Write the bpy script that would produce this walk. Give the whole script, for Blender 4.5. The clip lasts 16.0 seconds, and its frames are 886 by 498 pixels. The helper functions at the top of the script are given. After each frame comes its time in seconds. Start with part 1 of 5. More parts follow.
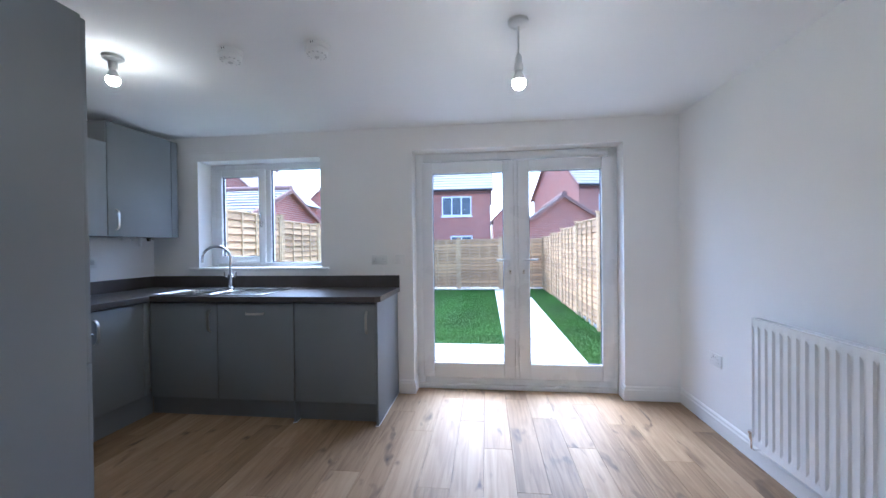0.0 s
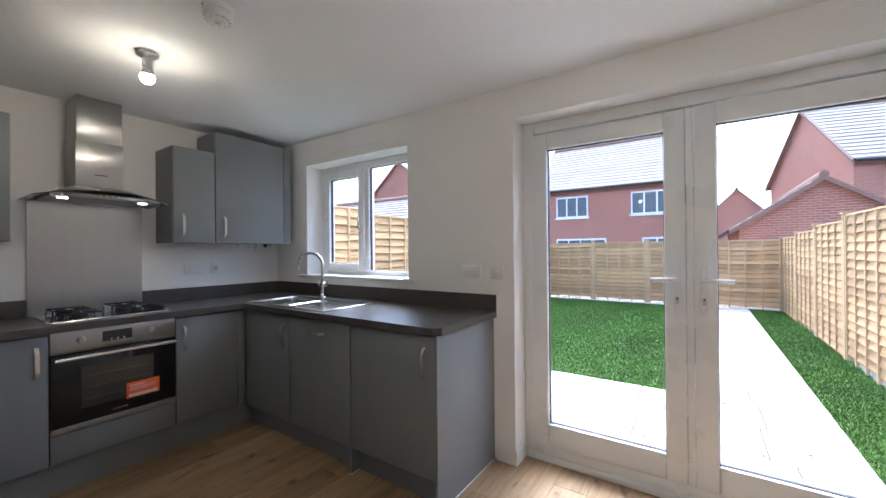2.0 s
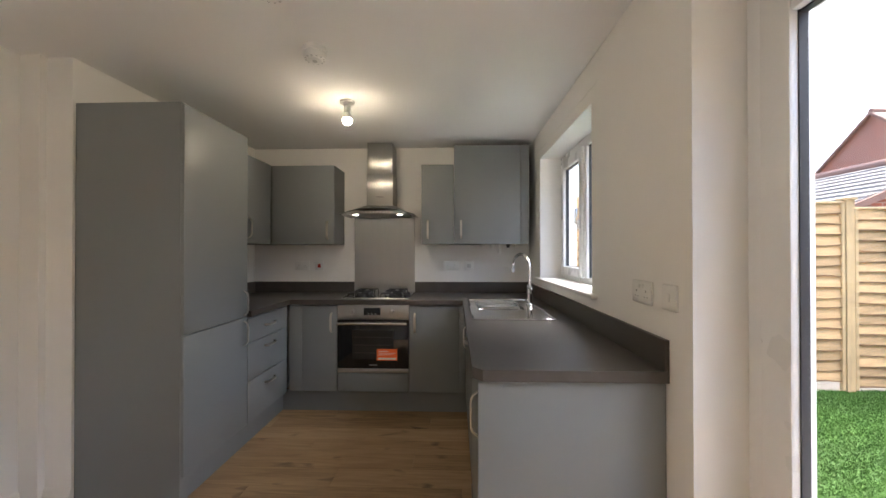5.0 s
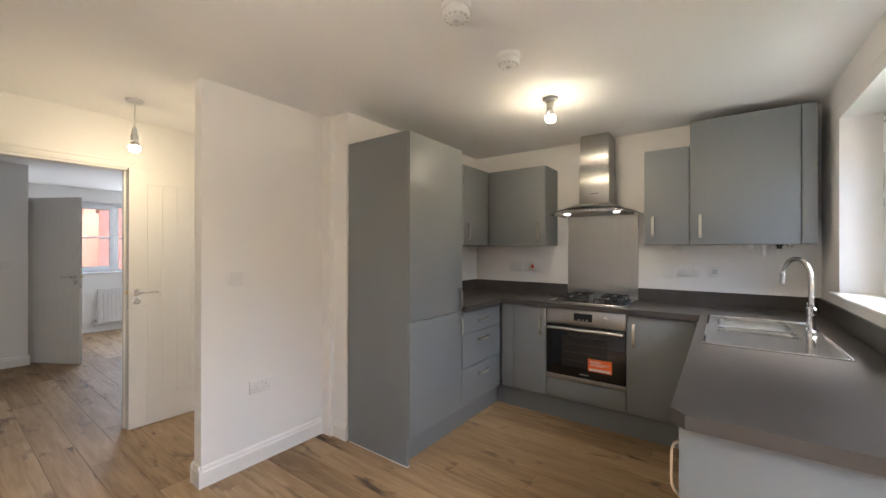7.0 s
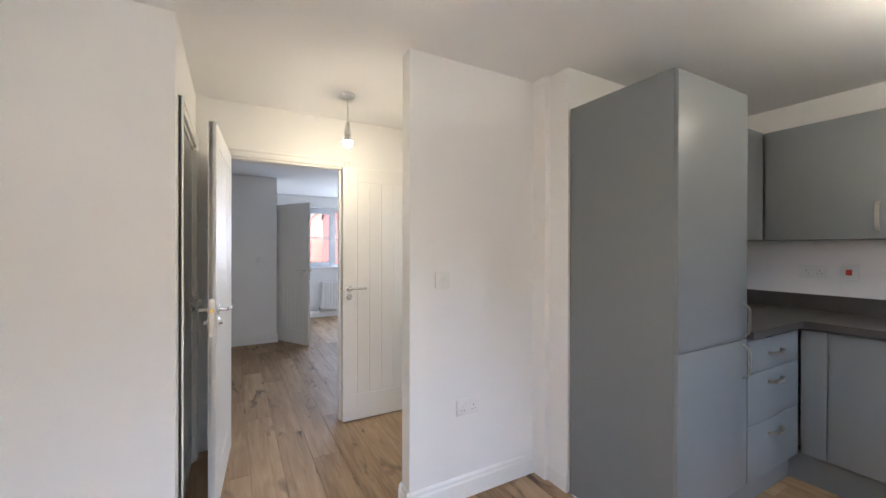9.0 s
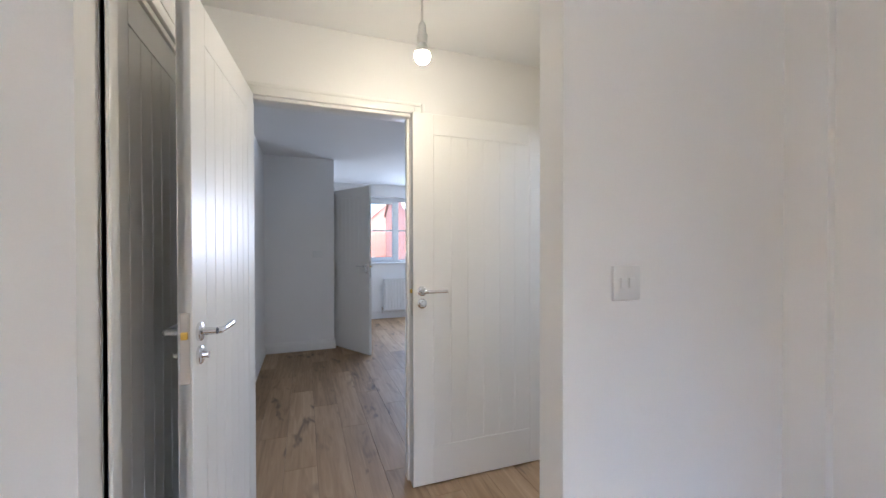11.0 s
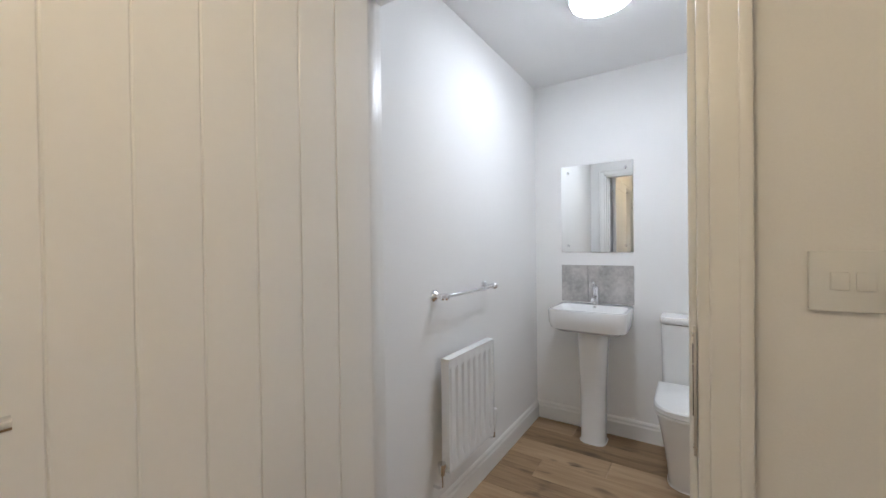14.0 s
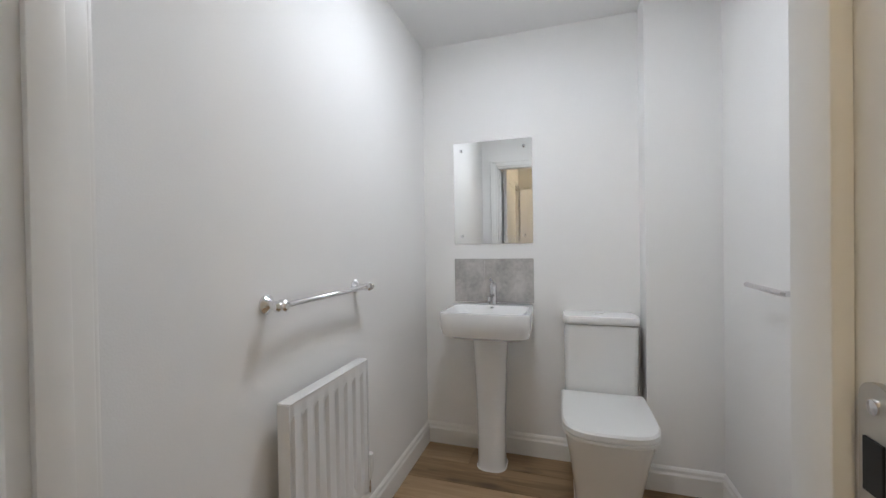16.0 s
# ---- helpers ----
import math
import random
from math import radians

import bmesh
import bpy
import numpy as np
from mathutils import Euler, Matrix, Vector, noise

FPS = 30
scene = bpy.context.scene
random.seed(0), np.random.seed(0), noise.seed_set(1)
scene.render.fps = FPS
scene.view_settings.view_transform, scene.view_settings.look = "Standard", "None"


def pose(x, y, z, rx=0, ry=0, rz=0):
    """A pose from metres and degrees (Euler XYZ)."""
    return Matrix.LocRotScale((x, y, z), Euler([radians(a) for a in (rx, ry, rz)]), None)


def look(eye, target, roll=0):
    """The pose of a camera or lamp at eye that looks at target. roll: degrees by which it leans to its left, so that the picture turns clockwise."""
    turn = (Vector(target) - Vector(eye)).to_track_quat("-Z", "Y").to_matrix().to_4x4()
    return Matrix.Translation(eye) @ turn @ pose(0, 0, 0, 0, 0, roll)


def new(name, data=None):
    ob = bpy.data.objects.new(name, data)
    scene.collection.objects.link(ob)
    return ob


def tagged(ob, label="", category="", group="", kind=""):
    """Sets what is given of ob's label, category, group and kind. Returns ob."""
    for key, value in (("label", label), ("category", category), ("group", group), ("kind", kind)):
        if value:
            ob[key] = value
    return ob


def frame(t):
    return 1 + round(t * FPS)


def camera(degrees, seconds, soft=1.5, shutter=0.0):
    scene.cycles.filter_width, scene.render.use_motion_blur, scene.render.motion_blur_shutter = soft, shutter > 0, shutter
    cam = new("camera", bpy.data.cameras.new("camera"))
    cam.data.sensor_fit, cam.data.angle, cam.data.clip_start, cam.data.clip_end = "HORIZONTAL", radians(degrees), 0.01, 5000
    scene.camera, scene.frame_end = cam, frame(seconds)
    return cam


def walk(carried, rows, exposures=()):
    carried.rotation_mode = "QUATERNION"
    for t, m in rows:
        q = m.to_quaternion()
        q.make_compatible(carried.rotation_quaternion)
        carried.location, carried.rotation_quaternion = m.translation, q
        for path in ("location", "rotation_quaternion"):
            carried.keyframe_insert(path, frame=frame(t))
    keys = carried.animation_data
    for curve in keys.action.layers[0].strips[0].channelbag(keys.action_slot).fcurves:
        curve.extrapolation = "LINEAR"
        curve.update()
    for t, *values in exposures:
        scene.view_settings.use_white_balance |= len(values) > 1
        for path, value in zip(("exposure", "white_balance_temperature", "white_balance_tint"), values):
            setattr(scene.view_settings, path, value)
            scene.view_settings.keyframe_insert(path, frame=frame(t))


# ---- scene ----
cam = camera(98.9, 16.0)
PATH = [
    (0, (-0.006, 0.106, 1.300), (-0.233, 2.094, 1.284), -0.7),
    (0.5, (0.038, 0.325, 1.303), (-0.367, 2.284, 1.293), -0.7),
    (1, (0.114, 0.624, 1.324), (-0.532, 2.517, 1.321), -0.6),
    (1.5, (0.199, 0.906, 1.325), (-0.688, 2.698, 1.321), -0.5),
    (2, (0.309, 1.208, 1.332), (-0.816, 2.862, 1.339), -0.5),
    (2.5, (0.474, 1.491, 1.337), (-0.887, 2.957, 1.343), -0.4),
    (3, (0.572, 1.779, 1.332), (-1.002, 3.013, 1.339), -0.4),
    (3.5, (0.58, 2.054, 1.331), (-1.178, 3.007, 1.337), -0.3),
    (4, (0.585, 2.307, 1.328), (-1.314, 2.935, 1.342), -0.2),
    (5.2, (0.492, 2.745, 1.345), (-1.470, 2.540, 1.355), 0.0),
    (6.3, (0.397, 2.911, 1.361), (-1.391, 2.016, 1.363), 0.1),
    (6.5, (0.391, 2.908, 1.362), (-1.348, 1.92, 1.364), 0.1),
    (7, (0.391, 2.856, 1.367), (-1.221, 1.672, 1.369), 0.1),
    (7.5, (0.382, 2.737, 1.363), (-1.094, 1.387, 1.366), 0.1),
    (8, (0.361, 2.566, 1.373), (-0.963, 1.067, 1.369), 0.1),
    (8.5, (0.345, 2.403, 1.349), (-0.828, 0.783, 1.356), 0.2),
    (9, (0.236, 2.198, 1.349), (-0.734, 0.449, 1.345), 0.1),
    (9.2, (0.19, 2.121, 1.358), (-0.697, 0.329, 1.348), 0.0),
    (11.3, (0.002, 1.037, 1.271), (-0.681, -0.843, 1.254), -0.1),
    (11.5, (-0.017, 0.938, 1.271), (-0.781, -0.91, 1.25), -0.1),
    (12, (-0.066, 0.657, 1.258), (-1.055, -1.081, 1.237), -0.3),
    (12.5, (-0.148, 0.46, 1.266), (-1.336, -1.149, 1.248), -0.2),
    (13, (-0.28, 0.269, 1.28), (-1.664, -1.175, 1.257), -0.4),
    (13.5, (-0.431, 0.097, 1.261), (-1.969, -1.181, 1.242), -0.5),
    (14, (-0.588, -0.005, 1.237), (-2.257, -1.106, 1.219), -0.7),
    (14.5, (-0.773, -0.076, 1.209), (-2.538, -1.016, 1.191), -0.8),
    (15, (-0.971, -0.12, 1.185), (-2.806, -0.915, 1.164), -0.9),
    (15.5, (-1.078, -0.149, 1.162), (-2.958, -0.829, 1.144), -0.9),
    (16, (-1.092, -0.167, 1.174), (-3.001, -0.764, 1.156), -0.9),
]
# world and light levels
SKY, BULB, BULB_HALL, WCLAMP, HOODLED = 0.15, 42.0, 38.0, 7.6, 1.6
EXPOSURES = [(0.0, 2.72, 4450, 10), (1.0, 2.60, 4600, 10), (1.5, 2.60, 4850, 10), (2.5, 2.60, 5450, 10), (4.0, 2.58, 5900, 10), (6.5, 3.08, 5950, 10), (9.0, 3.32, 5300, 10), (11.5, 3.12, 5050, 10), (12.5, 3.05, 5300, 10), (13.5, 3.0, 5700, 10), (14.5, 2.80, 5800, 10), (16.0, 2.68, 6000, 10)]
walk(cam, [(t, look(eye, target, roll)) for t, eye, target, roll in PATH], EXPOSURES)

# ---- world and light ----
world = bpy.data.worlds.new("overcast_sky")
scene.world = world
world.use_nodes = True
wn = world.node_tree.nodes
sky = wn.new("ShaderNodeTexSky")
sky.sky_type, sky.sun_disc = "NISHITA", False
sky.sun_elevation, sky.sun_rotation = radians(60), radians(-11)
sky.air_density, sky.dust_density, sky.ozone_density = 1.0, 6.0, 1.5
world.node_tree.links.new(sky.outputs[0], wn["Background"].inputs[0])
wn["Background"].inputs[1].default_value = SKY
sun_data = bpy.data.lights.new("sun", "SUN")
sun_data.energy, sun_data.angle, sun_data.color = 0.55, radians(60), (1.0, 0.99, 0.97)
sun = new("sun", sun_data)
sun.matrix_world = look((0, 0, 0), (-0.09, -0.48, -0.87))

# added fill lamp in the unseen part of the living room window, for sky light
day_data = bpy.data.lights.new("window_fill_lamp", "AREA")
day_data.shape, day_data.size, day_data.size_y, day_data.energy, day_data.color = "RECTANGLE", 0.75, 1.0, 5.0, (0.95, 0.97, 1.0)
day = new("window_fill_lamp", day_data)
day.matrix_world = look((-2.42, -5.56, 1.56), (-2.42, -4.0, 1.45))


# ---- materials ----
def mat(name, colour, rough=0.5, metal=0.0, var=0.06, scale=6.0, bump=0.02, bscale=120.0, spec=0.5, coat=0.0, stretch=(1, 1, 1), island=0.0, brushed=0.0):
    m = bpy.data.materials.new(name)
    m.use_nodes = True
    n, l = m.node_tree.nodes, m.node_tree.links
    b = n["Principled BSDF"]
    b.inputs["Roughness"].default_value, b.inputs["Metallic"].default_value = rough, metal
    b.inputs["Specular IOR Level"].default_value, b.inputs["Coat Weight"].default_value = spec, coat
    tc, mp = n.new("ShaderNodeTexCoord"), n.new("ShaderNodeMapping")
    mp.inputs["Scale"].default_value = stretch
    l.new(tc.outputs["Object"], mp.inputs["Vector"])
    big, fine = n.new("ShaderNodeTexNoise"), n.new("ShaderNodeTexNoise")
    big.inputs["Scale"].default_value, fine.inputs["Scale"].default_value = scale, bscale
    big.inputs["Detail"].default_value = fine.inputs["Detail"].default_value = 4
    l.new(mp.outputs[0], big.inputs["Vector"]), l.new(mp.outputs[0], fine.inputs["Vector"])
    add = n.new("ShaderNodeMath")
    add.operation = "ADD"
    l.new(big.outputs["Fac"], add.inputs[0])
    half = n.new("ShaderNodeMath")
    half.operation = "MULTIPLY_ADD"
    half.inputs[1].default_value, half.inputs[2].default_value = 0.5, -0.25
    l.new(fine.outputs["Fac"], half.inputs[0]), l.new(half.outputs[0], add.inputs[1])
    last = add.outputs[0]
    if island:
        info, geo = n.new("ShaderNodeObjectInfo"), n.new("ShaderNodeNewGeometry")
        s, w = n.new("ShaderNodeMath"), n.new("ShaderNodeMath")
        s.operation, w.operation = "ADD", "MULTIPLY_ADD"
        l.new(info.outputs["Random"], s.inputs[0]), l.new(geo.outputs["Random Per Island"], s.inputs[1])
        l.new(s.outputs[0], w.inputs[0])
        w.inputs[1].default_value = island
        l.new(last, w.inputs[2])
        s2 = n.new("ShaderNodeMath")
        s2.operation, s2.inputs[1].default_value = "SUBTRACT", island
        l.new(w.outputs[0], s2.inputs[0])
        last = s2.outputs[0]
    ramp = n.new("ShaderNodeValToRGB")
    ramp.color_ramp.elements[0].position, ramp.color_ramp.elements[1].position = 0.25, 0.75
    ramp.color_ramp.elements[0].color = (*[c * (1 - var) for c in colour], 1)
    ramp.color_ramp.elements[1].color = (*[min(1, c * (1 + var)) for c in colour], 1)
    l.new(last, ramp.inputs[0]), l.new(ramp.outputs[0], b.inputs["Base Color"])
    rr = n.new("ShaderNodeMapRange")
    rr.inputs[3].default_value, rr.inputs[4].default_value = max(0.02, rough * 0.85), min(1, rough * 1.15)
    l.new(big.outputs["Fac"], rr.inputs[0]), l.new(rr.outputs[0], b.inputs["Roughness"])
    if brushed:
        tan = n.new("ShaderNodeTangent")
        tan.direction_type, tan.axis = "RADIAL", "Z"
        b.inputs["Anisotropic"].default_value = brushed
        l.new(tan.outputs[0], b.inputs["Tangent"])
    if bump:
        bp = n.new("ShaderNodeBump")
        bp.inputs["Strength"].default_value, bp.inputs["Distance"].default_value = bump * 5, 0.002
        l.new(fine.outputs["Fac"], bp.inputs["Height"]), l.new(bp.outputs[0], b.inputs["Normal"])
    return m


def glow(name, colour, strength):
    m = bpy.data.materials.new(name)
    m.use_nodes = True
    b = m.node_tree.nodes["Principled BSDF"]
    b.inputs["Base Color"].default_value = (0.9, 0.9, 0.9, 1)
    b.inputs["Emission Color"].default_value, b.inputs["Emission Strength"].default_value = (*colour, 1), strength
    return m


def pane_glass(name, tint=(0.97, 0.985, 0.98)):
    m = bpy.data.materials.new(name)
    m.use_nodes = True
    n, l = m.node_tree.nodes, m.node_tree.links
    n.remove(n["Principled BSDF"])
    mix, tr, gl, fr = n.new("ShaderNodeMixShader"), n.new("ShaderNodeBsdfTransparent"), n.new("ShaderNodeBsdfGlossy"), n.new("ShaderNodeLayerWeight")
    tr.inputs[0].default_value = (*tint, 1)
    gl.inputs["Roughness"].default_value = 0.01
    fr.inputs["Blend"].default_value = 0.5
    pw = n.new("ShaderNodeMath")
    pw.operation, pw.inputs[1].default_value = "POWER", 4.0
    sc = n.new("ShaderNodeMath")
    sc.operation, sc.inputs[1].default_value, sc.inputs[2].default_value = "MULTIPLY_ADD", 0.6, 0.025
    l.new(fr.outputs["Facing"], pw.inputs[0]), l.new(pw.outputs[0], sc.inputs[0])
    l.new(sc.outputs[0], mix.inputs[0]), l.new(tr.outputs[0], mix.inputs[1]), l.new(gl.outputs[0], mix.inputs[2])
    l.new(mix.outputs[0], n["Material Output"].inputs[0])
    return m


def oak_planks():
    m = bpy.data.materials.new("oak_plank")
    m.use_nodes = True
    n, l = m.node_tree.nodes, m.node_tree.links
    b = n["Principled BSDF"]
    tc, info = n.new("ShaderNodeTexCoord"), n.new("ShaderNodeObjectInfo")
    off = n.new("ShaderNodeVectorMath")
    off.operation = "MULTIPLY_ADD"
    comb = n.new("ShaderNodeCombineXYZ")
    for i in range(3):
        l.new(info.outputs["Random"], comb.inputs[i])
    off.inputs[1].default_value = (37, 53, 11)
    l.new(comb.outputs[0], off.inputs[0]), l.new(tc.outputs["Object"], off.inputs[2])
    def noisy(scale3, detail, distort=0.0):
        mp, t = n.new("ShaderNodeMapping"), n.new("ShaderNodeTexNoise")
        mp.inputs["Scale"].default_value = scale3
        t.inputs["Scale"].default_value, t.inputs["Detail"].default_value, t.inputs["Distortion"].default_value = 1, detail, distort
        l.new(off.outputs[0], mp.inputs[0]), l.new(mp.outputs[0], t.inputs["Vector"])
        return t.outputs["Fac"]
    grain, cloud, knot, pore = noisy((32, 2.2, 10), 6, 1.2), noisy((5, 1.2, 3), 3), noisy((9, 3.2, 5), 2, 0.6), noisy((170, 9, 30), 3)
    base = n.new("ShaderNodeValToRGB")
    e = base.color_ramp.elements
    e[0].position, e[0].color = 0.30, (0.200, 0.124, 0.060, 1)
    e[1].position, e[1].color = 0.70, (0.46, 0.325, 0.190, 1)
    mid = base.color_ramp.elements.new(0.5)
    mid.color = (0.345, 0.228, 0.122, 1)
    tone = n.new("ShaderNodeMath")
    tone.operation = "MULTIPLY_ADD"
    tone.inputs[1].default_value = 0.5
    l.new(grain, tone.inputs[0])
    t2 = n.new("ShaderNodeMath")
    t2.operation = "MULTIPLY_ADD"
    t2.inputs[1].default_value = 0.38
    l.new(cloud, t2.inputs[0])
    t3 = n.new("ShaderNodeMath")
    t3.operation, t3.inputs[1].default_value, t3.inputs[2].default_value = "MULTIPLY_ADD", 0.22, -0.05
    l.new(info.outputs["Random"], t3.inputs[0]), l.new(t3.outputs[0], t2.inputs[2]), l.new(t2.outputs[0], tone.inputs[2])
    l.new(tone.outputs[0], base.inputs[0])
    kr = n.new("ShaderNodeValToRGB")
    kr.color_ramp.elements[0].position, kr.color_ramp.elements[0].color = 0.24, (1, 1, 1, 1)
    kr.color_ramp.elements[1].position, kr.color_ramp.elements[1].color = 0.38, (0, 0, 0, 1)
    l.new(knot, kr.inputs[0])
    mx = n.new("ShaderNodeMix")
    mx.data_type = "RGBA"
    mx.inputs["B"].default_value = (0.085, 0.052, 0.030, 1)
    l.new(kr.outputs[0], mx.inputs["Factor"]), l.new(base.outputs[0], mx.inputs["A"])
    l.new(mx.outputs["Result"], b.inputs["Base Color"])
    rr = n.new("ShaderNodeMapRange")
    rr.inputs[3].default_value, rr.inputs[4].default_value = 0.47, 0.63
    l.new(pore, rr.inputs[0]), l.new(rr.outputs[0], b.inputs["Roughness"])
    bp = n.new("ShaderNodeBump")
    bp.inputs["Strength"].default_value, bp.inputs["Distance"].default_value = 0.25, 0.001
    l.new(pore, bp.inputs["Height"]), l.new(bp.outputs[0], b.inputs["Normal"])
    return m


def bricks(name, a, c, mortar, scale=1.0):
    m = bpy.data.materials.new(name)
    m.use_nodes = True
    n, l = m.node_tree.nodes, m.node_tree.links
    b = n["Principled BSDF"]
    tc, sep, cb, ad, br = n.new("ShaderNodeTexCoord"), n.new("ShaderNodeSeparateXYZ"), n.new("ShaderNodeCombineXYZ"), n.new("ShaderNodeMath"), n.new("ShaderNodeTexBrick")
    l.new(tc.outputs["Object"], sep.inputs[0])
    l.new(sep.outputs[0], ad.inputs[0]), l.new(sep.outputs[1], ad.inputs[1])
    l.new(ad.outputs[0], cb.inputs[0]), l.new(sep.outputs[2], cb.inputs[1]), l.new(cb.outputs[0], br.inputs["Vector"])
    br.inputs["Scale"].default_value = scale
    br.inputs["Brick Width"].default_value, br.inputs["Row Height"].default_value, br.inputs["Mortar Size"].default_value = 0.225, 0.075, 0.011
    br.inputs["Color1"].default_value, br.inputs["Color2"].default_value, br.inputs["Mortar"].default_value = (*a, 1), (*c, 1), (*mortar, 1)
    ns, hs = n.new("ShaderNodeTexNoise"), n.new("ShaderNodeHueSaturation")
    ns.inputs["Scale"].default_value, ns.inputs["Detail"].default_value = 0.8, 5
    l.new(tc.outputs["Object"], ns.inputs["Vector"])
    rr = n.new("ShaderNodeMapRange")
    rr.inputs[3].default_value, rr.inputs[4].default_value = 0.75, 1.25
    l.new(ns.outputs["Fac"], rr.inputs[0]), l.new(rr.outputs[0], hs.inputs["Value"]), l.new(br.outputs["Color"], hs.inputs["Color"])
    l.new(hs.outputs[0], b.inputs["Base Color"])
    b.inputs["Roughness"].default_value = 0.9
    bp = n.new("ShaderNodeBump")
    bp.inputs["Distance"].default_value = 0.008
    bp.invert = True
    l.new(br.outputs["Fac"], bp.inputs["Height"]), l.new(bp.outputs[0], b.inputs["Normal"])
    return m


M_WALL = mat("matt_white_emulsion", (0.86, 0.85, 0.83), 0.85, var=0.02, scale=1.5, bump=0.03, bscale=220)
M_CEIL = mat("ceiling_white_emulsion", (0.86, 0.855, 0.845), 0.9, var=0.02, scale=1.2, bump=0.03, bscale=200)
M_GLOSS = mat("white_gloss_paint", (0.84, 0.83, 0.80), 0.34, var=0.015, scale=3, bump=0.008, bscale=60, coat=0.08)
M_UPVC = mat("white_upvc", (0.82, 0.83, 0.84), 0.28, var=0.015, scale=3, bump=0)
M_GASKET = mat("black_gasket", (0.03, 0.03, 0.035), 0.6, bump=0)
M_UNIT = mat("grey_matt_laminate", (0.215, 0.23, 0.24), 0.42, var=0.03, scale=2.5, bump=0.015, bscale=300)
M_UNITIN = mat("cabinet_carcass_grey", (0.20, 0.21, 0.215), 0.5, var=0.03, scale=3, bump=0.01)
M_TOP = mat("dark_grey_laminate_worktop", (0.075, 0.066, 0.060), 0.38, var=0.16, scale=9, bump=0.03, bscale=420, stretch=(1, 1, 1))
M_STEEL = mat("brushed_steel", (0.46, 0.455, 0.44), 0.36, 1.0, var=0.03, scale=2, bump=0.004, bscale=90, stretch=(14, 14, 1), brushed=0.85)
M_SINK = mat("satin_stainless_steel", (0.70, 0.70, 0.69), 0.17, 1.0, var=0.04, scale=6, bump=0.008, bscale=150)
M_CHROME = mat("chrome", (0.78, 0.78, 0.79), 0.06, 1.0, var=0.02, bump=0)
M_NICKEL = mat("brushed_nickel", (0.62, 0.59, 0.54), 0.3, 1.0, var=0.04, bump=0.01, bscale=200)
M_BLACKGLASS = mat("black_oven_glass", (0.012, 0.012, 0.013), 0.06, var=0.1, bump=0)
M_IRON = mat("cast_iron_black", (0.025, 0.025, 0.027), 0.55, var=0.2, bump=0.05, bscale=160)
M_PLASTIC = mat("white_plastic", (0.80, 0.80, 0.78), 0.3, var=0.01, bump=0)
M_PLASTIC2 = mat("pale_grey_plastic", (0.55, 0.55, 0.54), 0.4, var=0.02, bump=0)
M_CERAMIC = mat("white_ceramic", (0.84, 0.84, 0.83), 0.08, var=0.01, scale=2, bump=0, coat=0.4)
M_RAD = mat("white_radiator_enamel", (0.82, 0.82, 0.815), 0.25, var=0.01, bump=0)
M_DARK = mat("dark_slot", (0.01, 0.01, 0.01), 0.7, bump=0)
M_RED = mat("red_rocker", (0.5, 0.03, 0.02), 0.35, bump=0)
M_ORANGE = mat("orange_sticker", (0.85, 0.16, 0.03), 0.45, var=0.03, bump=0)
M_PAPER = mat("white_print", (0.8, 0.78, 0.74), 0.6, bump=0)
M_BRASS = mat("brass_latch", (0.75, 0.52, 0.12), 0.3, 1.0, bump=0)
M_TILE = mat("grey_stone_splashback", (0.44, 0.42, 0.40), 0.35, var=0.3, scale=9, bump=0.02, bscale=60)
M_MIRROR = mat("mirror_silver", (0.92, 0.93, 0.92), 0.01, 1.0, var=0.0, bump=0)
M_HOODGLASS = mat("tinted_hood_glass", (0.10, 0.11, 0.11), 0.05, var=0.02, bump=0)
M_OVENRACK = mat("dim_oven_rack", (0.07, 0.07, 0.07), 0.4, bump=0)
M_GLASS = pane_glass("window_glass")
M_OAK = oak_planks()
M_SUB = mat("floor_underlay", (0.08, 0.06, 0.045), 0.9)
M_BULB = glow("lit_bulb_glass", (1.0, 0.79, 0.52), BULB)
M_BULBHALL = glow("lit_hall_bulb_glass", (1.0, 0.76, 0.45), BULB_HALL)
M_WCLIGHT = glow("lit_diffuser", (0.97, 0.98, 1.0), WCLAMP)
M_HOODLED = glow("lit_hood_lens", (1.0, 0.9, 0.75), HOODLED)
M_DISPLAY = mat("dark_display", (0.02, 0.022, 0.025), 0.1, bump=0)
M_FENCE = mat("softwood_fence", (0.54, 0.335, 0.16), 0.85, var=0.36, scale=3, bump=0.08, bscale=40, stretch=(1, 1, 5), island=0.35)
# dark bark edge that also paints in the shadow line under each lapped board
M_EDGESHADE = mat("bark_and_shadow_edge", (0.20, 0.105, 0.05), 0.95, var=0.4, scale=8, bump=0.08, bscale=50)
M_POST = mat("softwood_post", (0.55, 0.37, 0.19), 0.85, var=0.22, scale=4, bump=0.06, bscale=40, stretch=(4, 4, 1))
M_SLAB = mat("pale_concrete_slab", (0.47, 0.445, 0.41), 0.9, var=0.14, scale=3, bump=0.06, bscale=90, island=0.12)
M_SOIL = mat("turf_base", (0.056, 0.118, 0.018), 0.95, var=0.35, scale=5, bump=0.1, bscale=50)
M_GRASS = mat("grass_blades", (0.060, 0.128, 0.018), 0.9, var=0.30, scale=1.3, bump=0, island=0.07, spec=0.2)
M_GROUND = mat("bare_ground", (0.16, 0.14, 0.11), 0.95, var=0.3, scale=0.5)
M_BRICK = bricks("red_brick", (0.36, 0.115, 0.068), (0.47, 0.165, 0.098), (0.50, 0.36, 0.29))
M_BRICKDARK = bricks("dark_brick_band", (0.16, 0.06, 0.045), (0.20, 0.08, 0.06), (0.3, 0.22, 0.2))
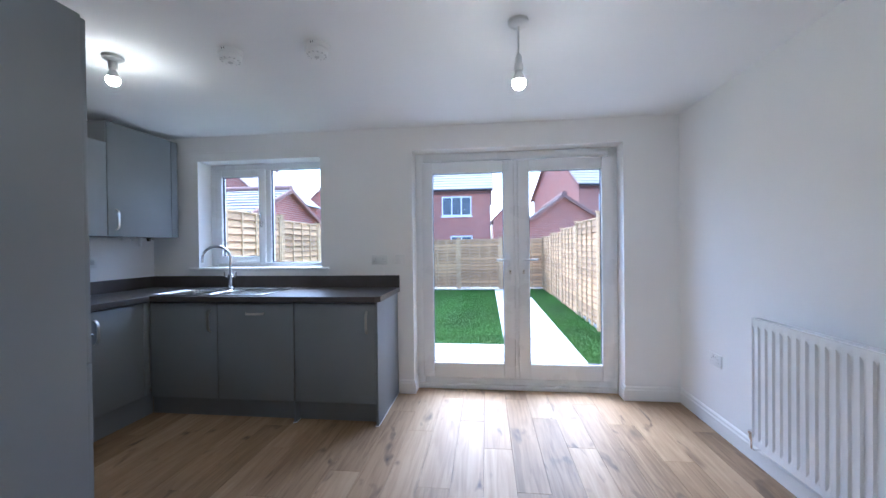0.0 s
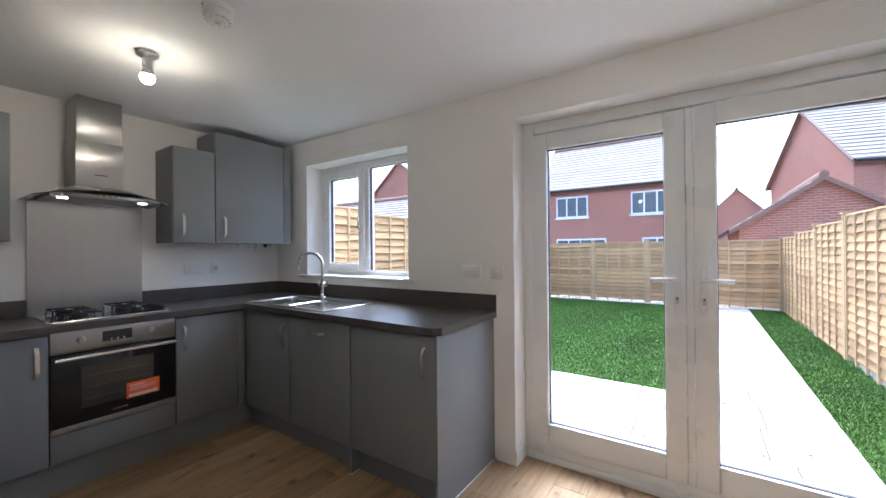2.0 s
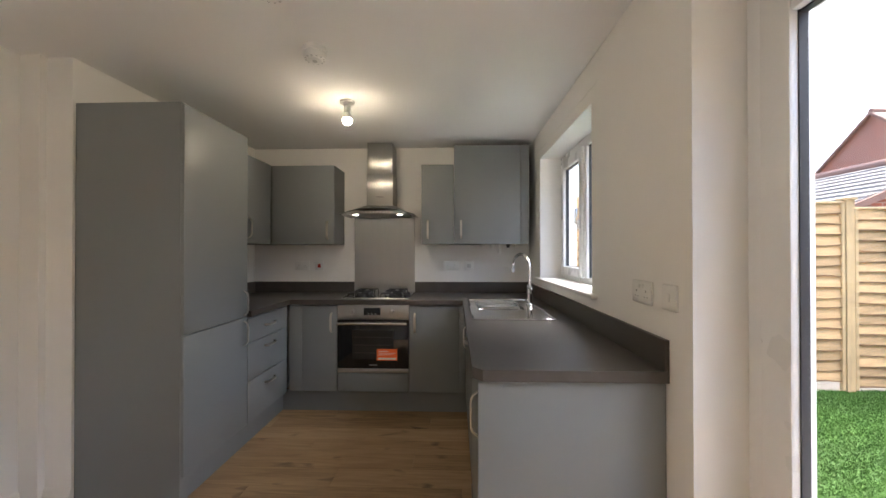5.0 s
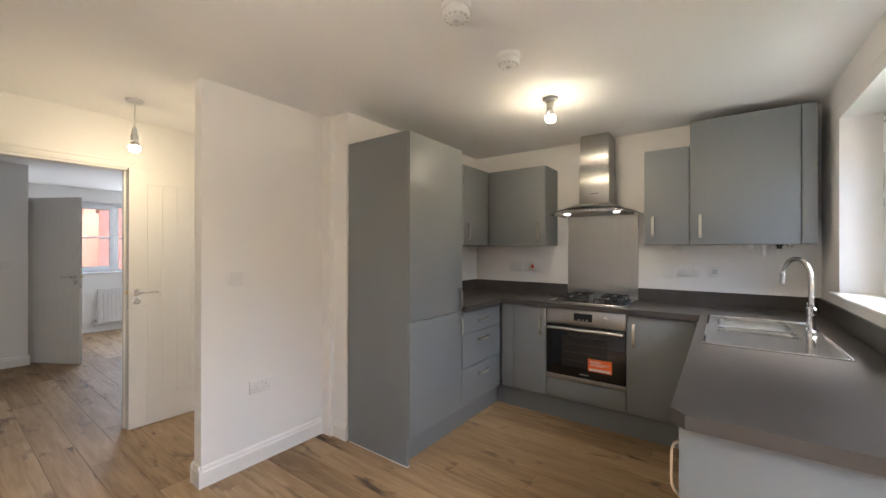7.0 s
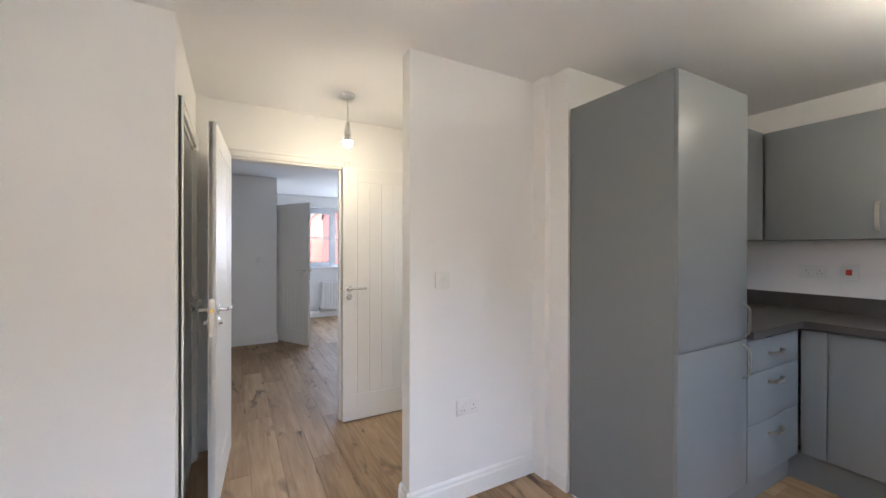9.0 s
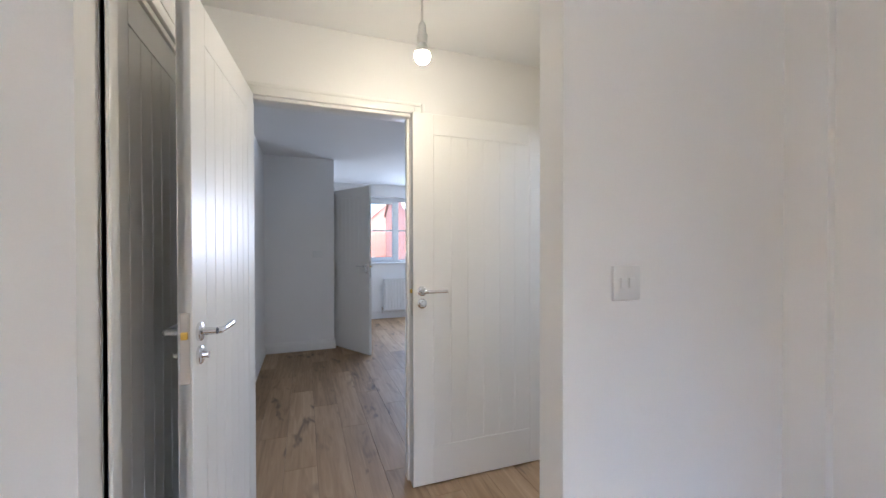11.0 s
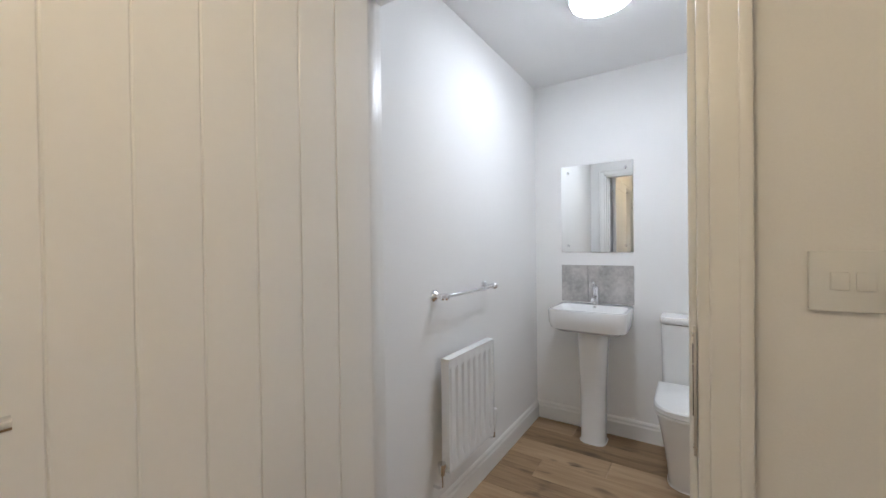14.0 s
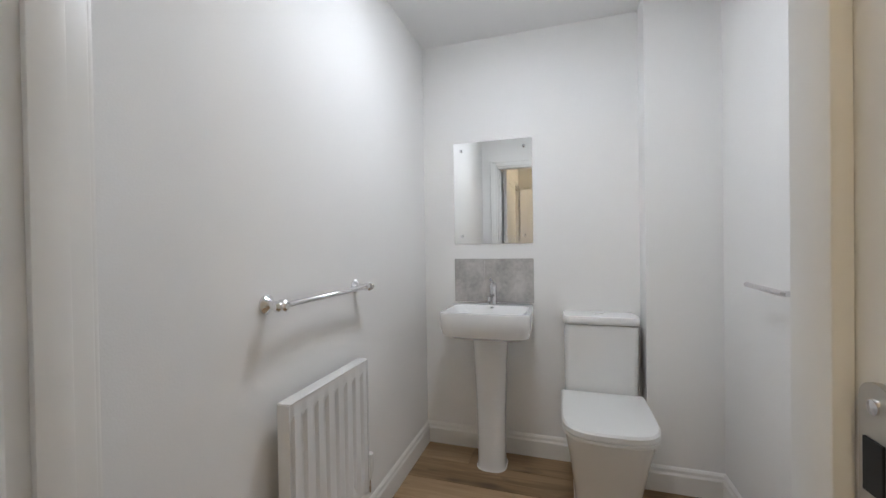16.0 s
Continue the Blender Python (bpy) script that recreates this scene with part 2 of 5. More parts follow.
M_ROOF = mat("brown_grey_roof_tiles", (0.36, 0.315, 0.275), 0.95, var=0.16, scale=2, bump=0.05, bscale=8, island=0.2, spec=0.1)
M_RIDGE = mat("terracotta_verge", (0.27, 0.15, 0.11), 0.8, var=0.15)
M_GUTTER = mat("black_gutter_plastic", (0.02, 0.02, 0.02), 0.4, bump=0)
M_FARGLASS = mat("far_window_glass", (0.10, 0.12, 0.14), 0.05, var=0.2, bump=0)
M_RENDER = mat("buff_brick_far", (0.45, 0.36, 0.22), 0.9, var=0.1)
M_CAR = mat("white_car_paint", (0.75, 0.76, 0.78), 0.2, bump=0, coat=0.5)
M_RUBBER = mat("black_rubber", (0.02, 0.02, 0.02), 0.8, bump=0)
M_ROAD = mat("asphalt_road", (0.06, 0.06, 0.062), 0.9, var=0.2, bump=0.1, bscale=60)
M_BARK = mat("bark", (0.10, 0.075, 0.05), 0.9, var=0.3)


# ---- mesh helpers ----
def box(bm, x0, x1, y0, y1, z0, z1, bevel=0.0, seg=2):
    r = bmesh.ops.create_cube(bm, size=1.0, matrix=Matrix.LocRotScale(((x0 + x1) / 2, (y0 + y1) / 2, (z0 + z1) / 2), None, (abs(x1 - x0), abs(y1 - y0), abs(z1 - z0))))
    if bevel:
        edges = {e for v in r["verts"] for e in v.link_edges}
        bmesh.ops.bevel(bm, geom=list(edges), offset=bevel, segments=seg, affect="EDGES", profile=0.5)
    return bm


def boxed(x0, x1, y0, y1, z0, z1, bevel=0.0, seg=2):
    return box(bmesh.new(), x0, x1, y0, y1, z0, z1, bevel, seg)


def rod(bm, a, b, r, seg=16, r2=None):
    a, b = Vector(a), Vector(b)
    q = (b - a).to_track_quat("Z", "Y")
    bmesh.ops.create_cone(bm, cap_ends=True, segments=seg, radius1=r, radius2=r if r2 is None else r2, depth=(b - a).length, matrix=Matrix.LocRotScale((a + b) / 2, q, None))
    return bm


def lathe(bm, prof, centre=(0, 0, 0), axis="Z", seg=28, sx=1.0, sy=1.0):
    """A turned solid from a profile of (radius, height)."""
    turn = {"Z": Matrix.Identity(3), "Y": Euler((radians(-90), 0, 0)).to_matrix(), "X": Euler((0, radians(90), 0)).to_matrix()}[axis]
    rings = []
    for r, h in prof:
        rings.append([bm.verts.new(Vector(centre) + turn @ Vector((max(r, 1e-4) * math.cos(i * math.tau / seg) * sx, max(r, 1e-4) * math.sin(i * math.tau / seg) * sy, h))) for i in range(seg)])
    for p, q in zip(rings, rings[1:]):
        for i in range(seg):
            bm.faces.new((p[i], p[(i + 1) % seg], q[(i + 1) % seg], q[i]))
    bm.faces.new(rings[0][::-1]), bm.faces.new(rings[-1])
    bmesh.ops.recalc_face_normals(bm, faces=bm.faces)
    return bm


def tube(bm, pts, r, seg=12):
    """A round bar along points."""
    pts = [Vector(p) for p in pts]
    rings = []
    for i, p in enumerate(pts):
        d = (pts[min(i + 1, len(pts) - 1)] - pts[max(i - 1, 0)]).normalized()
        u = d.cross(Vector((0.31, 0.17, 0.93))).normalized()
        w = d.cross(u)
        rings.append([bm.verts.new(p + (u * math.cos(k * math.tau / seg) + w * math.sin(k * math.tau / seg)) * r) for k in range(seg)])
    for p, q in zip(rings, rings[1:]):
        for k in range(seg):
            bm.faces.new((p[k], p[(k + 1) % seg], q[(k + 1) % seg], q[k]))
    bm.faces.new(rings[0][::-1]), bm.faces.new(rings[-1])
    bmesh.ops.recalc_face_normals(bm, faces=bm.faces)
    return bm


def loft(bm, rings):
    """A skin over rings of equal count, capped at both ends."""
    vs = [[bm.verts.new(p) for p in ring] for ring in rings]
    k = len(vs[0])
    for p, q in zip(vs, vs[1:]):
        for i in range(k):
            bm.faces.new((p[i], p[(i + 1) % k], q[(i + 1) % k], q[i]))
    bm.faces.new(vs[0][::-1]), bm.faces.new(vs[-1])
    bmesh.ops.recalc_face_normals(bm, faces=bm.faces)
    return bm


def prism(bm, poly, axis, a, b):
    """A polygon pushed along an axis from a to b; poly holds the other two coordinates."""
    def at(p, s):
        return {"x": (s, *p), "y": (p[0], s, p[1]), "z": (*p, s)}[axis]
    return loft(bm, [[at(p, a) for p in poly], [at(p, b) for p in poly]])


def rounded(w, d, r, seg=6, cx=0.0, cy=0.0):
    out = []
    for sx, sy, a0 in ((1, 1, 0), (-1, 1, 90), (-1, -1, 180), (1, -1, 270)):
        for i in range(seg + 1):
            a = radians(a0 + 90 * i / seg)
            out.append((cx + sx * (w / 2 - r) + r * math.cos(a), cy + sy * (d / 2 - r) + r * math.sin(a)))
    return out


def mesh_of(name, bm, material, smooth=True):
    me = bpy.data.meshes.new(name)
    bm.to_mesh(me)
    bm.free()
    me.materials.append(material)
    if smooth:
        me.shade_smooth()
        me.set_sharp_from_angle(angle=radians(35))
    return me


def part(name, bm, material, parent, label="", smooth=True):
    ob = new(name, mesh_of(name, bm, material, smooth))
    ob.parent = parent
    if label:
        tagged(ob, label)
    return ob


def thing(name, label, category, at=(0, 0, 0), group="", rz=0.0):
    ob = new(name)
    ob.empty_display_size = 0.1
    ob.matrix_basis = pose(*at, 0, 0, rz)
    return tagged(ob, label, category, group)


def solid(name, bm, material, label="", category="", kind="", smooth=True):
    return tagged(new(name, mesh_of(name, bm, material, smooth)), label, category, "", kind)


# ---- the house: walls, floor, ceiling ----
H = 2.35


def wall(name, axis, a0, a1, b0, b1, label, holes=(), z1=H):
    """A wall along x or y, from a0 to a1, b0 to b1 thick, with holes (a0, a1, z0, z1) through it."""
    bm = bmesh.new()
    cuts = sorted({a0, a1, *[v for h in holes for v in h[:2]]})
    for p, q in zip(cuts, cuts[1:]):
        hs = sorted(h[2:] for h in holes if h[0] <= p + 1e-6 and h[1] >= q - 1e-6)
        z = 0.0
        for lo, hi in hs + [(z1, z1)]:
            if lo - z > 1e-4:
                box(bm, *((p, q, b0, b1) if axis == "x" else (b0, b1, p, q)), z, lo)
            z = hi
    return solid(name, bm, M_WALL, label, "wall", "structure", smooth=False)


wall("wall_north", "x", -3.47, 1.80, 3.40, 3.70, "white painted outer wall with window and garden doors", [(-2.70, -1.495, 1.10, 2.12), (-0.65, 1.13, 0.0, 2.145)])
wall("wall_kitchen_west", "y", 0.53, 3.40, -3.47, -3.17, "white painted kitchen wall behind the cooker")
wall("wall_kitchen_south", "x", -3.17, -1.385, 0.56, 0.70, "white painted wall behind the tall cabinet")
wall("wall_nib", "x", -1.385, -0.54, 0.363, 0.456, "white painted partition end between kitchen and hall")
wall("wall_nib_return", "y", 0.456, 0.56, -1.485, -1.385, "white painted return beside the tall cabinet")
wall("wall_east", "y", -5.45, 3.40, 1.565, 1.80, "white painted side wall with a radiator")
wall("wall_cupboard_front", "x", 0.55, 1.565, 0.14, 0.24, "white painted wall of the cupboard")
wall("wall_hall_east", "y", -0.77, 0.24, 0.45, 0.55, "white painted hall wall with cupboard door", [(-0.66, 0.10, 0.0, 1.985)])
wall("wall_hall_south", "x", -1.35, 1.565, -0.87, -0.77, "white painted wall with living room doorway", [(-0.530, 0.29, 0.0, 1.985)])
wall("wall_wc_front", "y", -1.05, 0.56, -1.45, -1.35, "white painted wall with toilet doorway", [(-0.815, 0.025, 0.0, 1.985)])
wall("wall_wc_south", "x", -3.24, -1.45, -1.05, -0.95, "white painted toilet side wall with radiator")
wall("wall_wc_north", "x", -3.24, -1.485, 0.53, 0.56, "white painted toilet side wall")
wall("wall_wc_west", "y", -5.45, 0.53, -3.47, -3.24, "white painted outer wall behind the basin")
wall("wall_wc_boxing", "y", 0.215, 0.53, -3.24, -3.10, "white boxed-in pipe casing beside the toilet")
wall("wall_living_east", "y", -3.72, -0.87, 0.48, 0.58, "white painted living room wall")
wall("wall_lobby_north", "x", -0.315, 1.565, -3.82, -3.72, "white painted lobby wall with a light switch")
wall("wall_lobby_west", "y", -5.45, -3.82, -0.315, -0.215, "white painted lobby wall with doorway", [(-4.66, -3.90, 0.0, 1.985)])
wall("wall_south", "x", -3.47, 1.80, -5.75, -5.45, "white painted front wall with window", [(-2.85, -0.93, 0.96, 2.14)])

solid("ceiling", boxed(-3.47, 1.80, -5.75, 3.70, H, H + 0.15), M_CEIL, "flat white painted ceiling", "ceiling", "structure", False)
floor = solid("floor", boxed(-3.47, 1.80, -5.75, 3.62, -0.2, -0.012), M_SUB, "oak-look plank floor", "floor", "structure", False)


def trim(name, poly, axis, a, b, material, label):
    return solid(name, prism(bmesh.new(), poly, axis, a, b), material, label, "trim", "structure", False)


def skirting(axis, a, b, face, side):
    """A moulded skirting along x or y on the wall face, standing out on the given side."""
    prof = [(0, 0), (0.016, 0), (0.016, 0.085), (0.011, 0.095), (0.010, 0.108), (0.004, 0.118), (0, 0.12)]
    poly = [(face + side * (d - 0.001), h) for d, h in prof]
    bm = loft(bmesh.new(), [[((s, p[0], p[1]) if axis == "x" else (p[0], s, p[1])) for p in poly] for s in (a, b)])
    solid("baseboard", bm, M_GLOSS, "white gloss moulded skirting board", "baseboard", "structure", False)


for axis, a, b, face, side in (
        ("x", -0.775, -0.65, 3.40, -1), ("x", 1.13, 1.565, 3.40, -1), ("y", 3.384, 3.54, -0.65, 1), ("y", 3.384, 3.54, 1.13, -1),
        ("y", 0.24, 3.40, 1.565, -1), ("x", -1.385, -0.524, 0.456, 1), ("y", 0.347, 0.472, -0.54, 1), ("y", 0.456, 0.705, -1.385, 1),
        ("x", -1.35, -0.524, 0.363, -1), ("x", 0.45, 1.565, 0.24, 1), ("y", 0.085, 0.363, -1.35, 1),
        ("x", -3.24, -1.45, -0.95, 1), ("y", -0.95, 0.215, -3.24, 1), ("y", 0.199, 0.53, -3.10, 1), ("x", -3.10, -3.24, 0.215, -1), ("x", -3.10, -1.45, 0.53, -1),
        ("y", -3.72, -0.87, 0.48, -1), ("x", -0.331, 0.48, -3.72, 1), ("x", -3.24, -0.315, -5.45, 1), ("y", -5.45, -4.73, -0.315, -1), ("y", -5.45, -1.05, -3.24, 1)):
    skirting(axis, a, b, face, side)


def casing(name, axis, a0, a1, face_lo, face_hi, top, sides=(1, -1)):
    """Lining and architrave of a doorway through a wall whose faces lie at face_lo and face_hi."""
    ob = tagged(new(name), "white gloss door lining and architrave", "door frame", "", "structure")
    def put(nm, a, b, c, d, z0, z1, bev=0.004):
        part(nm, boxed(*((a, b, c, d) if axis == "x" else (c, d, a, b)), z0, z1, bev, 2), M_GLOSS, ob)
    lo, hi = face_lo - 0.002, face_hi + 0.002
    put("lining", a0 - 0.001, a0 + 0.025, lo, hi, 0, top)
    put("lining", a1 - 0.025, a1 + 0.001, lo, hi, 0, top)
    put("lining", a0 + 0.025, a1 - 0.025, lo, hi, top - 0.025, top + 0.001)
    mid = (lo + hi) / 2
    put("door_stop", a0 + 0.025, a0 + 0.037, mid - 0.02, mid + 0.02, 0, top - 0.025, 0.002)
    put("door_stop", a1 - 0.037, a1 - 0.025, mid - 0.02, mid + 0.02, 0, top - 0.025, 0.002)
    for s in sides:
        f = face_hi if s > 0 else face_lo
        for d, w0, w1 in ((0.017, 0.012, 0.068), (0.021, 0.050, 0.068)):
            e0, e1 = sorted((f, f + s * d))
            put("architrave", a0 - w1 + 0.02, a0 - w0 + 0.02, e0, e1, 0, top + w1 - 0.02)
            put("architrave", a1 + w0 - 0.02, a1 + w1 - 0.02, e0, e1, 0, top + w1 - 0.02)
            put("architrave", a0 - w0 + 0.02, a1 + w0 - 0.02, e0, e1, top + w0 - 0.02, top + w1 - 0.02)
    return ob


casing("doorway_living", "x", -0.530, 0.29, -0.87, -0.77, 1.985)
casing("doorway_toilet", "y", -0.815, 0.025, -1.45, -1.35, 1.985)
casing("doorway_cupboard", "y", -0.66, 0.10, 0.45, 0.55, 1.985, (-1,))
casing("doorway_lobby", "y", -4.66, -3.90, -0.315, -0.215, 1.985, (-1,))


def lever(parent, x, y0, y1, z, way):
    """Chrome levers on both faces of a leaf that lies along x; the bar points along way."""
    for s, y in ((1, y1), (-1, y0)):
        h = part("handle", lathe(bmesh.new(), [(0.026, 0), (0.026, s * 0.007), (0.022, s * 0.010), (0.011, s * 0.011), (0.010, s * 0.045)], (x, y, z), "Y", 28), M_CHROME, parent, "chrome lever handle on a round rose")
        part("lever_bar", tube(bmesh.new(), [(x, y + s * 0.045, z), (x + way * 0.01, y + s * 0.052, z), (x + way * 0.03, y + s * 0.054, z), (x + way * 0.125, y + s * 0.054, z)], 0.0095, 14), M_CHROME, h)
        part("thumb_turn", lathe(bmesh.new(), [(0.026, 0), (0.026, s * 0.007), (0.022, s * 0.010), (0.012, s * 0.011), (0.010, s * 0.024)], (x, y, z - 0.065), "Y", 28), M_CHROME, parent, "round chrome privacy turn")


def door_leaf(label, width, at, rz, hinge_low=True, height=1.965, name="interior_door"):
    """A white boarded door hinged at its origin, running along +x; both faces have upright grooves inside a border."""
    ob = thing(name, label, "door", at, rz=rz)
    T, b = 0.035, 0.11
    bm = boxed(0, width, -T / 2 + 0.003, T / 2 - 0.003, 0, height)
    part("core", bm, M_GLOSS, ob)
    z0, z1 = 0.20, height - 0.11
    for nm, x0, x1, a, c in (("stile", 0, b, 0, height), ("stile", width - b, width, 0, height), ("rail", b, width - b, 0, z0), ("rail", b, width - b, z1, height)):
        part(nm, boxed(x0, x1, -T / 2, T / 2, a, c, 0.0016, 1), M_GLOSS, ob)
    n = 6
    w = (width - 2 * b - 0.006) / n
    for i in range(n):
        x = b + 0.003 + i * w
        part("board", boxed(x + 0.0008, x + w - 0.0008, -T / 2 + 0.0006, T / 2 - 0.0006, z0 + 0.003, z1 - 0.003, 0.002, 1), M_GLOSS, ob)
    lever(ob, width - 0.048, -T / 2, T / 2, 1.03, -1)
    part("latch_plate", boxed(width - 0.001, width + 0.0015, -0.012, 0.012, 0.90, 1.09, 0.001, 1), M_NICKEL, ob, "satin steel latch plate")
    part("latch_bolt", boxed(width + 0.001, width + 0.011, -0.008, 0.008, 1.02, 1.04, 0.002, 1), M_BRASS, ob, "brass latch bolt")
    for z in (0.22, 1.72):
        part("hinge", rod(bmesh.new(), (-0.004, -T / 2, z), (-0.004, -T / 2, z + 0.1), 0.006, 12), M_NICKEL, ob)
    return ob


door_leaf("white gloss boarded toilet door standing open", 0.815, (-1.318, -0.732, 0.008), -0.3)
door_leaf("white gloss boarded living room door standing open", 0.755, (0.262, -0.740, 0.008), 85.2)
door_leaf("white gloss boarded cupboard door, closed", 0.708, (0.478, 0.074, 0.008), -90)
door_leaf("white gloss boarded lobby door standing ajar", 0.726, (-0.325, -3.86, 0.008), 119.5)
strike = thing("strike_plate", "satin steel strike plate on the toilet door frame", "door hardware", (-1.358, -0.003, 0.985))
part("plate", loft(bmesh.new(), [[(x, y, z) for x, z in rounded(0.023, 0.22, 0.010)] for y in (-0.0025, 0.002)]), M_NICKEL, strike)
for z0, z1 in ((0.049, 0.079), (-0.040, 0.042)):
    part("slot", boxed(-0.0065, 0.0075, -0.0038, -0.0018, z0, z1), M_DARK, strike, "dark latch opening")
for z in (0.097, -0.095):
    part("screw", lathe(bmesh.new(), [(0.0042, 0), (0.0042, -0.0012), (0.002, -0.0016)], (0, -0.0024, z), "Y", 14), M_CHROME, strike)


# ---- windows and garden doors ----
def bars(parent, nm, x0, x1, z0, z1, w, y0, y1, material=None, bev=0.006):
    material = material or M_UPVC
    part(nm, boxed(x0, x0 + w, y0, y1, z0, z1, bev), material, parent)
    part(nm, boxed(x1 - w, x1, y0, y1, z0, z1, bev), material, parent)
    part(nm, boxed(x0 + w, x1 - w, y0 + 0.0005, y1 - 0.0005, z0, z0 + w, bev), material, parent)
    part(nm, boxed(x0 + w, x1 - w, y0 + 0.0005, y1 - 0.0005, z1 - w, z1, bev), material, parent)


def glazed(parent, x0, x1, z0, z1, y):
    bars(parent, "gasket", x0 - 0.004, x1 + 0.004, z0 - 0.004, z1 + 0.004, 0.008, y - 0.012, y + 0.012, M_GASKET, 0)
    part("pane", boxed(x0, x1, y - 0.002, y + 0.002, z0, z1), M_GLASS, parent)


pd = tagged(new("door_1"), "white plastic-framed glazed garden double doors, closed", "patio door", "", "structure")
bars(pd, "door_frame", -0.65, 1.13, 0.02, 2.145, 0.072, 3.56, 3.64)
part("threshold", boxed(-0.65, 1.13, 3.535, 3.66, -0.012, 0.04, 0.006), M_UPVC, pd)
for x0, x1, hx, way in ((-0.588, 0.245, 0.205, -1), (0.280, 1.095, 0.322, 1)):
    leaf = part("door_leaf", boxed(x0, x0 + 0.098, 3.548, 3.615, 0.095, 2.062, 0.008), M_UPVC, pd)
    part("stile", boxed(x1 - 0.098, x1, 3.548, 3.615, 0.095, 2.062, 0.008), M_UPVC, leaf)
    part("rail", boxed(x0 + 0.098, x1 - 0.098, 3.549, 3.614, 0.095, 0.235, 0.008), M_UPVC, leaf)
    part("rail", boxed(x0 + 0.098, x1 - 0.098, 3.549, 3.614, 1.960, 2.062, 0.008), M_UPVC, leaf)
    glazed(pd, x0 + 0.098, x1 - 0.098, 0.235, 1.960, 3.582)
    handle = part("handle", boxed(hx - 0.016, hx + 0.016, 3.536, 3.549, 0.985, 1.235, 0.006), M_UPVC, pd, "white plastic lever handle with keyhole")
    part("lever_bar", tube(bmesh.new(), [(hx, 3.54, 1.168), (hx, 3.50, 1.168), (hx + way * 0.012, 3.492, 1.168), (hx + way * 0.12, 3.490, 1.168)], 0.010, 12), M_UPVC, handle)
    part("key_cylinder", loft(bmesh.new(), [[(hx + x, y, 1.060 + z) for x, z in rounded(0.018, 0.040, 0.0085)] for y in (3.531, 3.5375)]), M_NICKEL, handle, "satin steel key cylinder")
    part("keyhole", lathe(bmesh.new(), [(0.0045, -0.003), (0.0045, 0.002)], (hx, 3.5295, 1.069), "Y", 14), M_DARK, handle)
part("astragal", boxed(0.246, 0.279, 3.552, 3.66, 0.095, 2.062, 0.004), M_UPVC, pd)

wk = tagged(new("window_1"), "white plastic kitchen window with one opening casement", "window", "", "structure")
bars(wk, "window_frame", -2.70, -1.495, 1.10, 2.12, 0.062, 3.57, 3.64)
part("mullion", boxed(-2.14, -2.075, 3.571, 3.639, 1.162, 2.058, 0.005), M_UPVC, wk)
bars(wk, "casement", -2.645, -2.125, 1.155, 2.065, 0.068, 3.555, 3.62)
glazed(wk, -2.577, -2.193, 1.223, 1.997, 3.59)
glazed(wk, -2.075, -1.557, 1.162, 2.058, 3.60)
wh = part("window_handle", boxed(-2.168, -2.148, 3.535, 3.556, 1.50, 1.56, 0.004), M_CHROME, wk, "silver window handle")
part("lever_bar", boxed(-2.165, -2.151, 3.515, 3.537, 1.53, 1.64, 0.005), M_CHROME, wh)
solid("window_sill", boxed(-2.78, -1.415, 3.365, 3.57, 1.100, 1.122, 0.008), M_GLOSS, "white gloss window board", "window sill", "structure")
# raised lintel line above the window
trim("trim_lintel", [(3.4005, 2.195), (3.3975, 2.197), (3.3975, 2.203), (3.4005, 2.205)], "x", -2.78, -1.42, M_WALL, "faint plaster line above the window")

wl = tagged(new("window_2"), "white plastic living room window with two lights", "window", "", "structure")
bars(wl, "window_frame", -2.85, -0.93, 0.96, 2.14, 0.06, -5.68, -5.61)
part("mullion", boxed(-1.58, -1.52, -5.679, -5.611, 1.02, 2.08, 0.005), M_UPVC, wl)
bars(wl, "casement", -1.53, -0.98, 1.01, 2.09, 0.06, -5.66, -5.595)
part("glazing_bar", boxed(-1.47, -1.04, -5.645, -5.625, 1.54, 1.565, 0.003), M_UPVC, wl)
part("mullion", boxed(-2.21, -2.15, -5.679, -5.611, 1.02, 2.08, 0.005), M_UPVC, wl)
glazed(wl, -2.79, -2.21, 1.02, 2.08, -5.64)
part("glazing_bar", boxed(-2.15, -1.58, -5.655, -5.635, 1.54, 1.565, 0.003), M_UPVC, wl)
glazed(wl, -1.47, -1.04, 1.07, 2.03, -5.63)
glazed(wl, -2.15, -1.58, 1.02, 2.08, -5.64)
solid("window_sill", boxed(-2.92, -0.86, -5.61, -5.42, 0.955, 0.977, 0.008), M_GLOSS, "white gloss window board", "window sill", "structure")


# ---- kitchen units ----
def bow(parent, p, axis, length, out):
    """A brushed strip handle centred on p along an axis, standing out along out."""
    p, ax, o = Vector(p), Vector(axis), Vector(out)
    side = ax.cross(o)
    bm = bmesh.new()
    rings = []
    n = 10
    for i in range(n + 1):
        s = i / n * 2 - 1
        lift = 0.028 * (1 - abs(s) ** 6) + 0.001
        c = p + ax * (s * length / 2) + o * lift
        wdt = 0.0085
        rings.append([c + side * wdt + o * 0.003, c - side * wdt + o * 0.003, c - side * wdt - o * 0.003, c + side * wdt - o * 0.003])
    loft(bm, rings)
    return part("handle", bm, M_NICKEL, parent, "brushed nickel bow handle")


